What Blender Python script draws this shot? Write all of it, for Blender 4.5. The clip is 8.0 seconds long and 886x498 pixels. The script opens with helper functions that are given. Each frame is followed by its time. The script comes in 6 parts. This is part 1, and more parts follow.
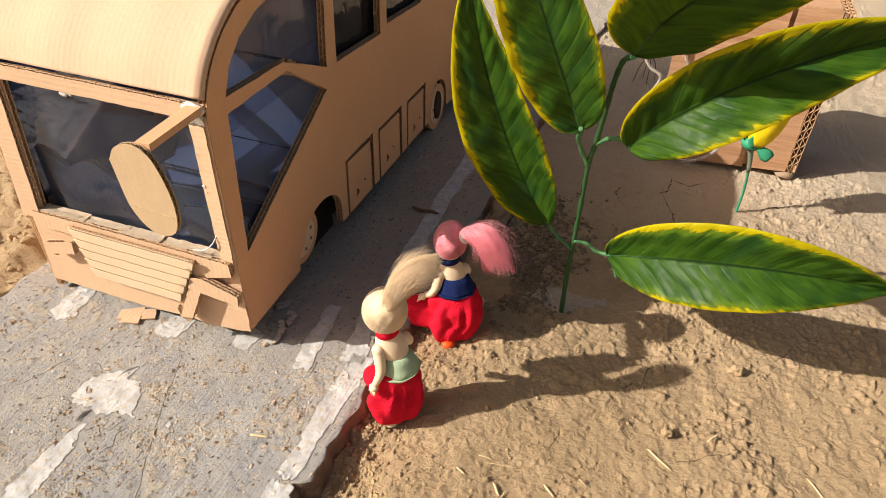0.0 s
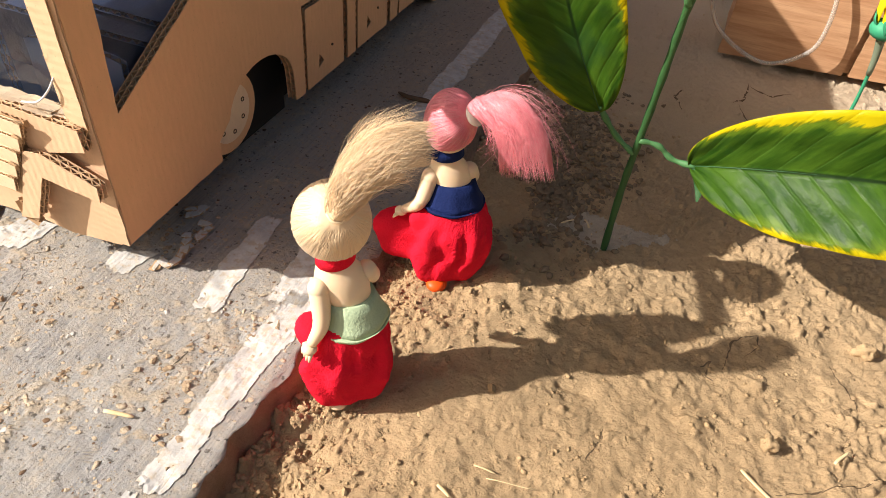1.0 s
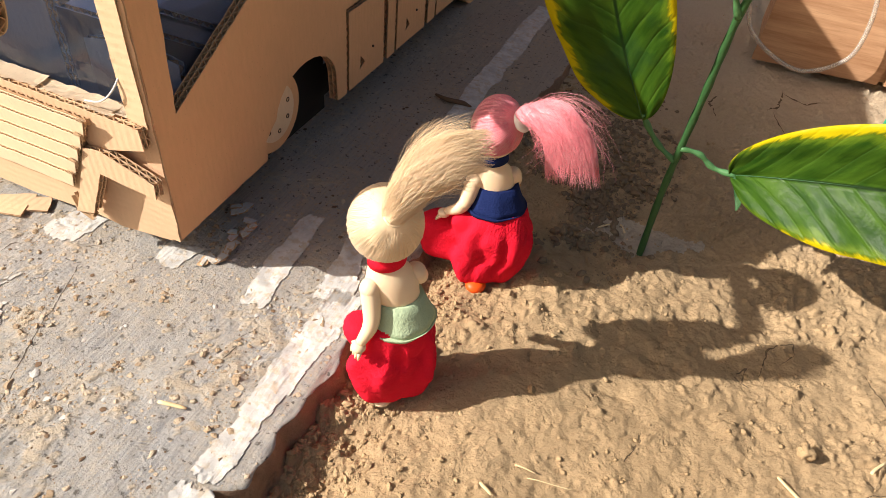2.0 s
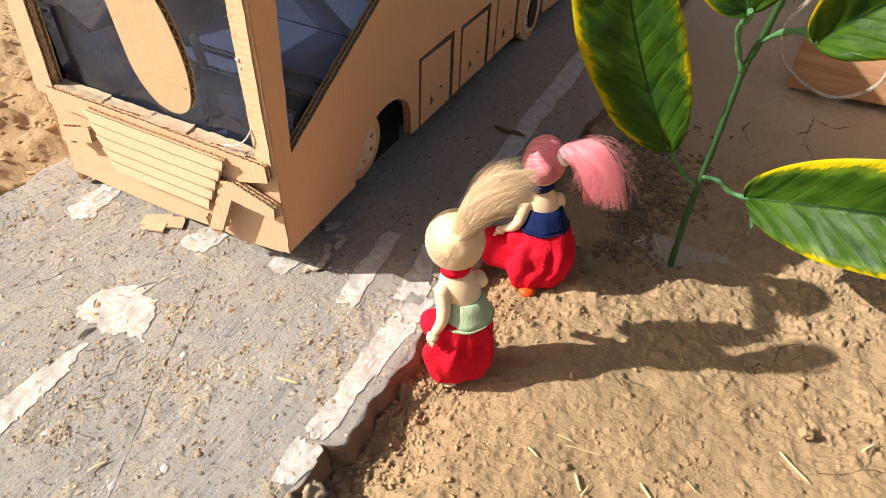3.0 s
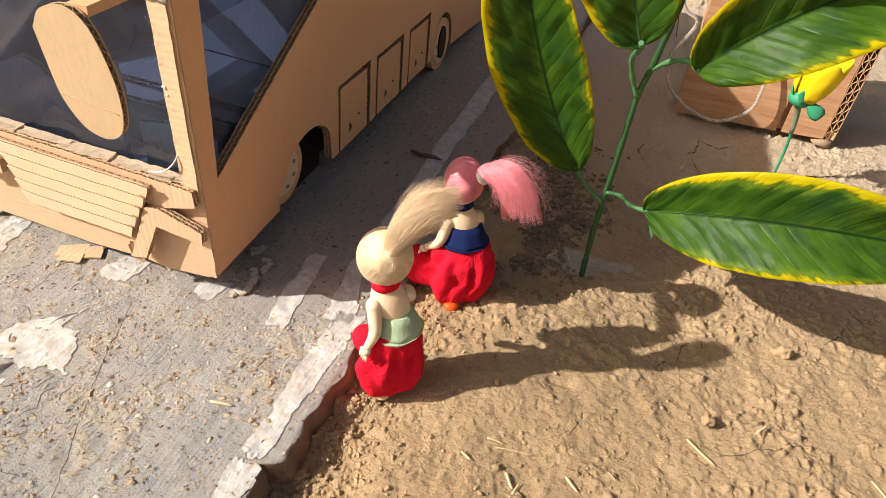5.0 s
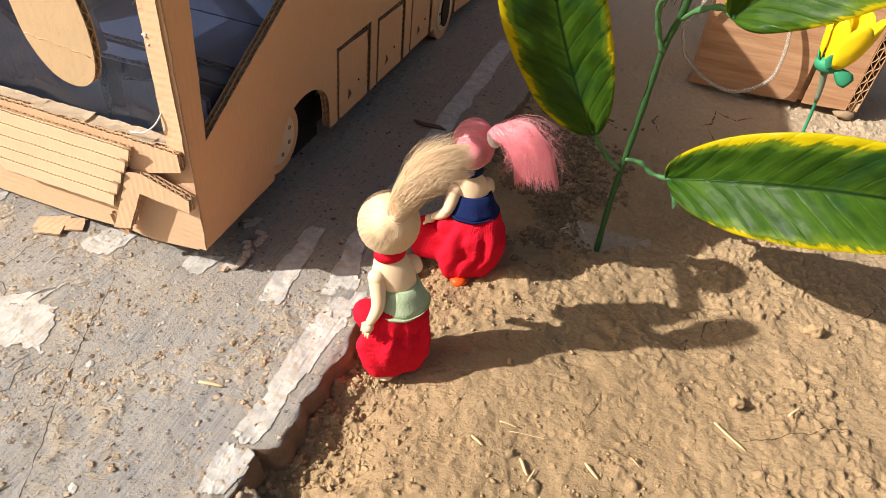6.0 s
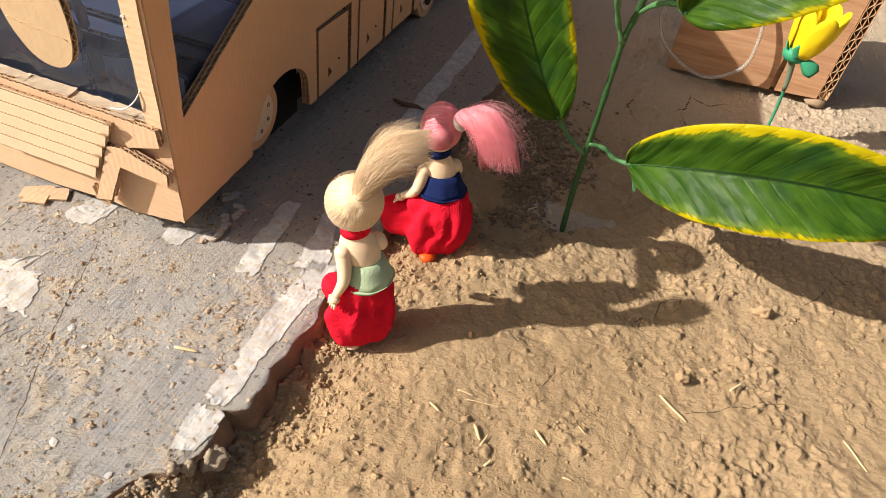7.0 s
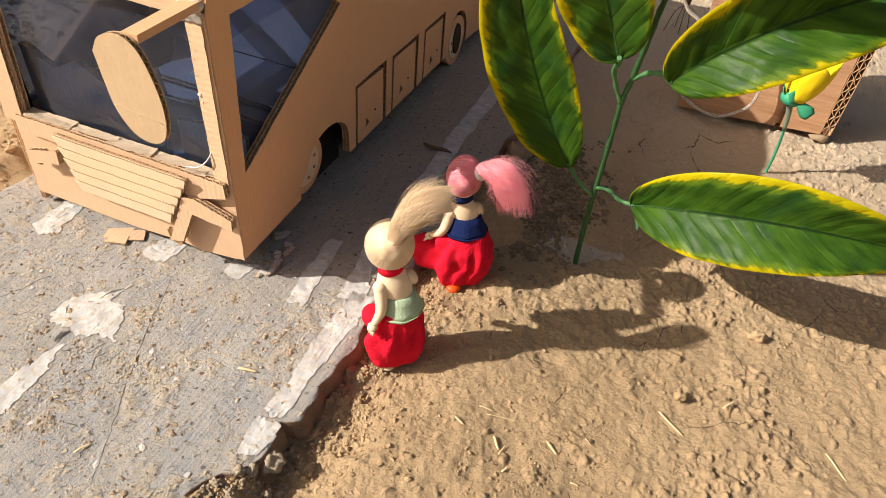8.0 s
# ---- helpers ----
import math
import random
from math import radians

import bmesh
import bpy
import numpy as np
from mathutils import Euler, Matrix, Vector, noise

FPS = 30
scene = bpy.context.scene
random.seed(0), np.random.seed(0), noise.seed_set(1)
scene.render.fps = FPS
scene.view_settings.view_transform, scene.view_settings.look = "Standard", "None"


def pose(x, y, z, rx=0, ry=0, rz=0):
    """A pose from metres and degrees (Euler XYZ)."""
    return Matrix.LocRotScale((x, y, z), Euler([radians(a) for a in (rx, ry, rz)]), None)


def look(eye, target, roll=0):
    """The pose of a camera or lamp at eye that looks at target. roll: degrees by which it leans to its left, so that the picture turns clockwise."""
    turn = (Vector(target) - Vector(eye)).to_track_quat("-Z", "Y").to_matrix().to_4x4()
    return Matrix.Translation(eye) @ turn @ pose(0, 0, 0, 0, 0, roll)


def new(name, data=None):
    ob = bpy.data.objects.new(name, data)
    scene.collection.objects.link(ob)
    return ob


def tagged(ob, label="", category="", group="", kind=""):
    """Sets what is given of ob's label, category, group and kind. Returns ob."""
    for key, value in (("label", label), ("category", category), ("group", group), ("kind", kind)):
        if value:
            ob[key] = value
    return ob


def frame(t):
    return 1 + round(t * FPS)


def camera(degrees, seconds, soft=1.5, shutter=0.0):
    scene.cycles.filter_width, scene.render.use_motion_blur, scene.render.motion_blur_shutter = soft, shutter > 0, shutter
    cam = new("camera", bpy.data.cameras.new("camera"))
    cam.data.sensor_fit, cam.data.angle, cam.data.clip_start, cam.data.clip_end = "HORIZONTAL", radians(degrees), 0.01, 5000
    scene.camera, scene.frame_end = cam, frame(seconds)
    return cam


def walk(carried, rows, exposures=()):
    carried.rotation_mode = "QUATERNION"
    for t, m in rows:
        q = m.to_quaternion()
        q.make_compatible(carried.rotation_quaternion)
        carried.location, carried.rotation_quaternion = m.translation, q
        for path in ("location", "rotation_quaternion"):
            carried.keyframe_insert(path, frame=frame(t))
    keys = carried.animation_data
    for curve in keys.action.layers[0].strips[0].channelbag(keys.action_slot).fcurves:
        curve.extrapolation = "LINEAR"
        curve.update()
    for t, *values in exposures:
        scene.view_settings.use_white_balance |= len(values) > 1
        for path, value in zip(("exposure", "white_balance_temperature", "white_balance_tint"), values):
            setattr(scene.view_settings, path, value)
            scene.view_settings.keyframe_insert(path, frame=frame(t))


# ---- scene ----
cam = camera(66.9, 8.0, soft=0.3)
PATH = [
    (0, (0.263, 0.059, 0.395), (-0.263, 1.549, -0.831), 1.7),
    (0.5, (0.241, 0.135, 0.313), (-0.301, 1.59, -0.947), 5.0),
    (1, (0.22, 0.184, 0.259), (-0.231, 1.582, -1.099), 6.5),
    (1.2, (0.209, 0.193, 0.255), (-0.235, 1.573, -1.123), 6.3),
    (2.3, (0.207, 0.163, 0.277), (-0.306, 1.533, -1.087), 6.1),
    (2.5, (0.217, 0.154, 0.289), (-0.377, 1.468, -1.096), 2.1),
    (3, (0.226, 0.123, 0.317), (-0.423, 1.443, -1.039), 2.4),
    (3.5, (0.23, 0.08, 0.351), (-0.351, 1.527, -0.901), 5.8),
    (4, (0.234, 0.063, 0.36), (-0.292, 1.546, -0.875), 6.2),
    (4.5, (0.24, 0.084, 0.345), (-0.237, 1.557, -0.921), 5.9),
    (5, (0.225, 0.102, 0.324), (-0.21, 1.579, -0.953), 6.7),
    (5.2, (0.222, 0.109, 0.314), (-0.2, 1.569, -0.987), 7.0),
    (6.3, (0.216, 0.117, 0.294), (-0.208, 1.575, -1.008), 6.7),
    (6.5, (0.222, 0.113, 0.301), (-0.214, 1.57, -0.997), 6.6),
    (7, (0.236, 0.11, 0.312), (-0.147, 1.526, -1.048), 8.8),
    (7.5, (0.246, 0.093, 0.336), (-0.229, 1.442, -1.063), 6.1),
    (8, (0.251, 0.076, 0.362), (-0.242, 1.486, -0.967), 5.7),
]
walk(cam, [(t, look(eye, target, roll)) for t, eye, target, roll in PATH],
     exposures=[(t, s, 6760, 10) for t, s in ((0, 0.34), (0.5, 0.53), (1, 0.66), (2.5, 0.64), (4, 0.52), (6.5, 0.47), (8, 0.41))])

# ---- light ----
SUN_AZ, SUN_EL = radians(31), radians(34)
world = bpy.data.worlds.new("world")
scene.world = world
world.use_nodes = True
wn = world.node_tree
sky = wn.nodes.new("ShaderNodeTexSky")
sky.sky_type = "NISHITA"
sky.sun_disc = False
sky.dust_density, sky.ozone_density = 6.0, 0.0
sky.sun_elevation = SUN_EL
sky.sun_rotation = radians(270) - SUN_AZ
wn.nodes["Background"].inputs[1].default_value = 0.065
wn.links.new(sky.outputs[0], wn.nodes["Background"].inputs[0])
sun = new("sun", bpy.data.lights.new("sun", "SUN"))
sun.data.energy, sun.data.angle, sun.data.color = 5.0, radians(0.53), (1.0, 0.955, 0.895)
TRAVEL = Vector((math.cos(SUN_EL) * math.cos(SUN_AZ), math.cos(SUN_EL) * math.sin(SUN_AZ), -math.sin(SUN_EL)))
sun.matrix_world = look((0, 0, 5), Vector((0, 0, 5)) + TRAVEL)


# ---- materials ----
class Mat:
    """A node material and short ways to add nodes to it."""

    def __init__(self, name, rough=0.6, metal=0.0, spec=0.3):
        self.m = bpy.data.materials.new(name)
        self.m.use_nodes = True
        self.t = self.m.node_tree
        self.b = self.t.nodes["Principled BSDF"]
        self.b.inputs["Roughness"].default_value = rough
        self.b.inputs["Metallic"].default_value = metal
        self.b.inputs["Specular IOR Level"].default_value = spec

    def node(self, kind, **values):
        n = self.t.nodes.new(kind)
        for k, v in values.items():
            n.inputs[k.replace("_", " ")].default_value = v
        return n

    def link(self, a, b):
        self.t.links.new(a, b)

    def coord(self, kind="Object"):
        return self.t.nodes.new("ShaderNodeTexCoord").outputs[kind]

    def noise(self, scale, detail=4.0, rough=0.55, vec=None, stretch=None):
        n = self.node("ShaderNodeTexNoise", Scale=scale, Detail=detail, Roughness=rough)
        v = vec or self.coord()
        if stretch:
            mp = self.t.nodes.new("ShaderNodeMapping")
            mp.inputs["Scale"].default_value = stretch
            self.link(v, mp.inputs["Vector"])
            v = mp.outputs[0]
        self.link(v, n.inputs["Vector"])
        return n.outputs["Fac"]

    def ramp(self, fac, stops):
        r = self.t.nodes.new("ShaderNodeValToRGB")
        while len(r.color_ramp.elements) < len(stops):
            r.color_ramp.elements.new(0.5)
        for e, (p, c) in zip(r.color_ramp.elements, stops):
            e.position = p
            e.color = (*c, 1) if not isinstance(c, (int, float)) else (c, c, c, 1)
        self.link(fac, r.inputs[0])
        return r.outputs[0]

    def mix(self, fac, a, b, mode="MIX"):
        n = self.t.nodes.new("ShaderNodeMix")
        n.data_type, n.blend_type = "RGBA", mode
        for v, s in ((fac, n.inputs[0]), (a, n.inputs[6]), (b, n.inputs[7])):
            if isinstance(v, (int, float)):
                s.default_value = v
            elif isinstance(v, tuple):
                s.default_value = (*v, 1)
            else:
                self.link(v, s)
        return n.outputs[2]

    def math(self, op, a, b=0.0):
        n = self.t.nodes.new("ShaderNodeMath")
        n.operation = op
        for v, s in ((a, n.inputs[0]), (b, n.inputs[1])):
            if isinstance(v, (int, float)):
                s.default_value = v
            else:
                self.link(v, s)
        return n.outputs[0]

    def bump(self, height, dist, strength=1.0):
        n = self.node("ShaderNodeBump", Distance=dist, Strength=strength)
        self.link(height, n.inputs["Height"])
        old = self.b.inputs["Normal"]
        if old.is_linked:
            self.link(old.links[0].from_socket, n.inputs["Normal"])
        self.link(n.outputs[0], self.b.inputs["Normal"])

    def colour(self, c):
        s = self.b.inputs["Base Color"]
        if isinstance(c, tuple):
            s.default_value = (*c, 1)
        else:
            self.link(c, s)
        return self


def soil_material(name, light, dark, crust=False, relief=1.0):
    m = Mat(name, rough=0.95, spec=0.1)
    a, b = m.noise(9, 6, 0.6), m.noise(160, 5, 0.65)
    c = m.mix(m.ramp(a, [(0.32, 0.0), (0.68, 1.0)]), dark, light)
    c = m.mix(m.ramp(b, [(0.35, 0.0), (0.7, 0.45)]), c, tuple(min(1, v * 1.15) for v in light))
    c = m.mix(m.ramp(m.noise(700, 3), [(0.30, 0.35), (0.42, 0.0)]), c, tuple(v * 0.6 for v in dark))
    c = m.mix(m.ramp(m.noise(2200, 2, 0.6), [(0.40, 0.0), (0.62, 0.35)]), c, tuple(min(1, v * 1.2) for v in light))
    if crust:
        # further up the road the ground is a paler, clay-like crust
        sep = m.t.nodes.new("ShaderNodeSeparateXYZ")
        m.link(m.coord(), sep.inputs[0])
        along = m.math("ADD", sep.outputs[1], m.math("MULTIPLY", m.math("SUBTRACT", m.noise(8, 4), 0.5), 0.25))
        pale = m.ramp(m.math("MULTIPLY", m.math("SUBTRACT", along, 0.55), 4.0), [(0.0, 0.0), (1.0, 0.8)])
        c = m.mix(pale, c, m.mix(0.3, (0.66, 0.56, 0.44), c))
    m.colour(c)
    m.bump(m.noise(2200, 3, 0.7), 0.0008 * relief, 0.7)
    m.bump(m.noise(800, 5, 0.7), 0.0014 * relief, 0.7)
    m.bump(m.noise(260, 6, 0.68), 0.0024 * relief, 0.75)
    m.bump(m.ramp(m.noise(150, 4, 0.6), [(0.26, 0.0), (0.36, 1.0)]), 0.0022 * relief, 0.8)
    return m.m


SOIL = soil_material("dry_soil", (0.525, 0.370, 0.219), (0.415, 0.286, 0.162), True, 1.3)
CLOD = soil_material("soil_clods", (0.50, 0.352, 0.204), (0.395, 0.270, 0.150), relief=0.7)
MORTAR = soil_material("grey_mortar", (0.50, 0.405, 0.30), (0.32, 0.235, 0.155), relief=0.9)
GRIT = soil_material("sandy_grit", (0.58, 0.475, 0.355), (0.44, 0.35, 0.255), relief=0.6)
PALE_MUD = soil_material("pale_mud_crust", (0.54, 0.45, 0.345), (0.46, 0.37, 0.275))
KERB_FACE = soil_material("broken_kerb_face", (0.54, 0.36, 0.25), (0.30, 0.185, 0.12), relief=2.6)
RUBBLE = soil_material("kerb_rubble", (0.36, 0.26, 0.17), (0.22, 0.145, 0.09), relief=0.4)

GRAVEL = soil_material("dark_gravel", (0.27, 0.195, 0.125), (0.13, 0.092, 0.06), relief=0.4)
BROWN_CRUMB = soil_material("brown_road_crumbs", (0.46, 0.345, 0.235), (0.26, 0.185, 0.12), relief=0.5)


def road_material():
    """Grey brushed paint under dust; the attribute "crust" is where caked sand lies on the slab."""
    m = Mat("grey_painted_road", rough=0.85, spec=0.2)
    brush = m.noise(170, 6, 0.65, stretch=(4.0, 0.16, 1))
    grey = m.mix(m.ramp(brush, [(0.36, 0.0), (0.64, 1.0)]), (0.310, 0.316, 0.336), (0.565, 0.557, 0.560))
    wash = m.noise(30, 5, 0.6, stretch=(1.6, 0.35, 1))
    grey = m.mix(m.ramp(wash, [(0.52, 0.0), (0.68, 0.55)]), grey, (0.62, 0.605, 0.59))
    dust = m.noise(14, 7, 0.68)
    fine = m.noise(240, 4, 0.7)
    d = m.math("MULTIPLY", m.ramp(dust, [(0.34, 0.08), (0.62, 0.95)]), m.ramp(fine, [(0.32, 0.10), (0.6, 1.0)]))
    c = m.mix(d, grey, (0.63, 0.545, 0.44))
    # sandier farther road; its tan also paints in the warm tone of the bus's shade
    sep = m.t.nodes.new("ShaderNodeSeparateXYZ")
    m.link(m.coord(), sep.inputs[0])
    along = m.math("ADD", sep.outputs[1], m.math("MULTIPLY", m.math("SUBTRACT", m.noise(22, 5, 0.6), 0.5), 0.35))
    shade_tan = m.ramp(m.math("MULTIPLY", m.math("SUBTRACT", along, 0.30), 3.0), [(0.0, 0.0), (1.0, 0.62)])
    c = m.mix(shade_tan, c, m.mix(fine, (0.44, 0.355, 0.27), (0.56, 0.46, 0.355)))
    caked = m.t.nodes.new("ShaderNodeAttribute")
    caked.attribute_name = "crust"
    crust = m.math("MULTIPLY", caked.outputs["Fac"], m.ramp(m.noise(300, 4, 0.7), [(0.30, 0.35), (0.55, 1.0)]))
    c = m.mix(m.math("MULTIPLY", crust, 0.9), c, m.mix(m.noise(60, 5, 0.65), (0.56, 0.445, 0.325), (0.70, 0.60, 0.475)))
    c = m.mix(m.ramp(m.noise(420, 3, 0.6), [(0.62, 0.0), (0.71, 0.5)]), c, (0.58, 0.44, 0.29))
    c = m.mix(m.ramp(m.noise(260, 4, 0.65), [(0.345, 0.85), (0.40, 0.0)]), c, (0.13, 0.115, 0.10))
    m.colour(c)
    m.bump(brush, 0.0016, 0.8)
    m.bump(m.noise(800, 5, 0.78), 0.0022, 1.0)
    m.bump(m.noise(190, 6, 0.68), 0.0020, 0.8)
    m.bump(m.math("MULTIPLY", crust, m.noise(420, 4, 0.7)), 0.0012, 0.8)
    return m.m


ROAD = road_material()


def paint_material():
    m = Mat("worn_white_paint", rough=0.8, spec=0.25)
    n = m.noise(90, 5, 0.65)
    c = m.mix(m.ramp(n, [(0.35, 1.0), (0.62, 0.0)]), (0.68, 0.66, 0.63), (0.47, 0.455, 0.44))
    c = m.mix(m.ramp(m.noise(260, 4, 0.6), [(0.50, 0.0), (0.64, 0.8)]), c, (0.52, 0.41, 0.28))
    c = m.mix(m.noise(170, 6, 0.65, stretch=(4.0, 0.16, 1)), m.mix(0.35, c, (0.36, 0.355, 0.36)), c)
    m.colour(c)
    m.bump(m.noise(170, 6, 0.65, stretch=(4.0, 0.16, 1)), 0.0010, 0.5)
    m.bump(m.noise(500, 4, 0.7), 0.0006, 0.6)
    return m.m


PAINT = paint_material()


def card_material(name, base, ribs=(0, 0, 1), rib=0.25):
    m = Mat(name, rough=0.82, spec=0.2)
    co = m.coord()
    fibre = m.noise(420, 4, 0.6, co, (1, 1, 0.25))
    c = m.mix(fibre, tuple(v * 0.90 for v in base), tuple(min(1, v * 1.08) for v in base))
    c = m.mix(m.ramp(m.noise(14, 4), [(0.4, 0.0), (0.75, 0.35)]), c, tuple(v * 0.8 for v in base))
    c = m.mix(m.ramp(m.noise(800, 2), [(0.66, 0.0), (0.74, 0.5)]), c, tuple(v * 0.55 for v in base))
    m.colour(c)
    w = m.node("ShaderNodeTexWave", Scale=1.0, Distortion=0.6, Detail=2.0)
    w.bands_direction = "X"
    axis = m.t.nodes.new("ShaderNodeVectorMath")
    axis.operation = "DOT_PRODUCT"
    axis.inputs[1].default_value = tuple(v * 75 for v in ribs)
    m.link(co, axis.inputs[0])
    comb = m.t.nodes.new("ShaderNodeCombineXYZ")
    m.link(axis.outputs["Value"], comb.inputs[0])
    m.link(comb.outputs[0], w.inputs["Vector"])
    m.bump(w.outputs["Fac"], 0.0006, rib)
    m.bump(m.noise(60, 4), 0.002, 0.22)
    m.bump(m.noise(380, 4, 0.65), 0.0006, 0.35)
    return m.m


CARD_BASE = (0.665, 0.442, 0.280)
# stronger orange than CARD_BASE: warm bounce on the shaded side, put in the colour
CARD_Y = card_material("brown_cardboard_ribs_y", (0.74, 0.440, 0.240), (0, 1, 0), 0.07)
CARD_X = card_material("brown_cardboard_ribs_x", CARD_BASE, (1, 0, 0), 0.16)
CARD_Z = card_material("brown_cardboard_ribs_z", CARD_BASE, (0, 0, 1), 0.14)
CARD_RAW = card_material("dull_raw_cardboard", (0.56, 0.40, 0.24), (1, 0, 0), 0.03)
CARD_WORN = card_material("worn_pale_cardboard", (0.71, 0.49, 0.31), (0, 0, 1), 0.16)
# less orange copy of CARD_BASE: the sun's paling of the roof, in the colour
CARD_ROOF = card_material("sunlit_roof_cardboard", (0.66, 0.450, 0.30), (1, 0, 0), 0.10)
CARD_PALE = card_material("pale_cardboard_slats", (0.82, 0.635, 0.43), (1, 0, 0), 0.06)
PAPER = card_material("torn_white_paper", (0.80, 0.66, 0.50), (1, 0, 0), 0.03)
FLUTE = card_material("corrugated_core", (0.50, 0.33, 0.19), (1, 0, 0), 0.1)


def grained_carton():
    """Brown carton with a wood-like print: streaks across its width."""
    m = Mat("wood_grained_carton", rough=0.7, spec=0.25)
    streak = m.noise(30, 6, 0.65, stretch=(0.5, 1.0, 7.0))
    c = m.mix(m.ramp(streak, [(0.32, 0.0), (0.68, 1.0)]), (0.40, 0.205, 0.105), (0.60, 0.355, 0.205))
    c = m.mix(m.ramp(m.noise(160, 4, 0.6, stretch=(0.35, 1.0, 6.0)), [(0.55, 0.0), (0.75, 0.5)]), c, (0.32, 0.16, 0.08))
    m.colour(c)
    m.bump(streak, 0.0008, 0.2)
    return m.m


BOXCARD = grained_carton()
PALE_LINING = card_material("pale_lining", (0.37, 0.385, 0.44), (1, 0, 0), 0.1)
LINING = card_material("grey_lining", (0.43, 0.46, 0.55), (1, 0, 0), 0.1)


# dark copy of LINING: the dimness inside the bus is painted in
SHADED_LINING = card_material("shaded_lining", (0.10, 0.11, 0.14), (1, 0, 0), 0.1)


def plain(name, colour, rough=0.6, metal=0.0, spec=0.3, var=0.12, scale=60, bump=0.0, bscale=200, wrinkle=0.0):
    m = Mat(name, rough, metal, spec)
    m.colour(m.mix(m.noise(scale), tuple(v * (1 - var) for v in colour), tuple(min(1, v * (1 + var)) for v in colour)))
    if bump:
        m.bump(m.noise(bscale, 4, 0.6), bump, 0.6)
    if wrinkle:
        m.bump(m.noise(75, 4, 0.6, stretch=(1.6, 1.6, 0.6)), wrinkle, 0.8)
    return m.m


def film_material(name, tint, gloss, dust, cloud):
    """A thin tinted plastic film: mostly see-through, with a gloss that grows at low angles."""
    m = Mat(name)
    clear = m.t.nodes.new("ShaderNodeBsdfTransparent")
    clear.inputs[0].default_value = (*tint, 1)
    shine = m.node("ShaderNodeBsdfGlossy", Roughness=0.06)
    fres = m.node("ShaderNodeFresnel", IOR=gloss)
    bump = m.node("ShaderNodeBump", Distance=0.004, Strength=0.35)
    m.link(m.noise(26, 3, 0.5), bump.inputs["Height"])
    m.link(bump.outputs[0], shine.inputs["Normal"])
    m.link(bump.outputs[0], fres.inputs["Normal"])
    mixer = m.t.nodes.new("ShaderNodeMixShader")
    m.link(fres.outputs[0], mixer.inputs[0])
    m.link(clear.outputs[0], mixer.inputs[1])
    m.link(shine.outputs[0], mixer.inputs[2])
    # bluish matt veil in the dust colour: plastic haze plus painted sky reflection
    haze = m.node("ShaderNodeBsdfDiffuse")
    m.link(m.mix(m.noise(18, 4), tuple(v * 0.7 for v in dust), dust), haze.inputs[0])
    veil = m.t.nodes.new("ShaderNodeMixShader")
    m.link(m.ramp(m.noise(11, 5, 0.6), [(0.3, cloud * 0.6), (0.75, cloud)]), veil.inputs[0])
    m.link(mixer.outputs[0], veil.inputs[1])
    m.link(haze.outputs[0], veil.inputs[2])
    m.link(veil.outputs[0], m.t.nodes["Material Output"].inputs[0])
    return m.m


FILM = film_material("tinted_windscreen_film", (0.68, 0.77, 0.95), 1.65, (0.17, 0.245, 0.42), 0.11)
FILM_SIDE = film_material("clear_side_film", (0.74, 0.83, 1.0), 1.55, (0.28, 0.33, 0.46), 0.22)
FILM_LEFT = film_material("smoky_side_film", (0.27, 0.34, 0.50), 1.6, (0.17, 0.25, 0.43), 0.66)
FILM_DARK = film_material("dark_window_film", (0.08, 0.085, 0.11), 1.6, (0.10, 0.10, 0.12), 0.25)
BLACK = plain("shade_black", (0.02, 0.018, 0.016), 0.8)
TAPE = plain("clear_sticky_tape", (0.60, 0.55, 0.49), 0.35, spec=0.5, bump=0.002, bscale=150)
INK = plain("dark_marker_ink", (0.05, 0.025, 0.012), 0.7)

RED = plain("red_felt_cloth", (0.72, 0.012, 0.035), 0.9, spec=0.1, var=0.14, scale=130, bump=0.0012, bscale=1100, wrinkle=0.0006)
NAVY = plain("navy_cloth", (0.008, 0.018, 0.085), 0.85, spec=0.15, bump=0.0008, bscale=900, wrinkle=0.0012)
MINT = plain("pale_green_cloth", (0.40, 0.50, 0.33), 0.85, spec=0.15, bump=0.0006, bscale=900, wrinkle=0.0010)
ORANGE = plain("orange_plastic", (0.75, 0.09, 0.01), 0.45)
WHITE = plain("white_elastic", (0.78, 0.76, 0.74), 0.6)


def vinyl():
    m = Mat("pale_vinyl", rough=0.45, spec=0.35)
    m.colour(m.mix(m.noise(80), (0.80, 0.60, 0.40), (0.86, 0.67, 0.46)))
    m.b.inputs["Subsurface Weight"].default_value = 0.15
    m.b.inputs["Subsurface Radius"].default_value = (0.004, 0.002, 0.001)
    return m.m


VINYL = vinyl()


def hair_material(name, a, b):
    m = Mat(name, rough=0.36, spec=0.55)
    info = m.t.nodes.new("ShaderNodeNewGeometry")
    c = m.mix(info.outputs["Random Per Island"], a, b)
    m.colour(m.mix(m.noise(500), c, b))
    m.b.inputs["Sheen Weight"].default_value = 0.35
    thin = m.t.nodes.new("ShaderNodeBsdfTranslucent")
    m.link(c, thin.inputs[0])
    mixer = m.t.nodes.new("ShaderNodeMixShader")
    mixer.inputs[0].default_value = 0.20
    m.link(m.b.outputs[0], mixer.inputs[1])
    m.link(thin.outputs[0], mixer.inputs[2])
    m.link(mixer.outputs[0], m.t.nodes["Material Output"].inputs[0])
    return m.m


BLONDE = hair_material("blonde_hair", (1.0, 0.875, 0.65), (1.0, 0.745, 0.47))
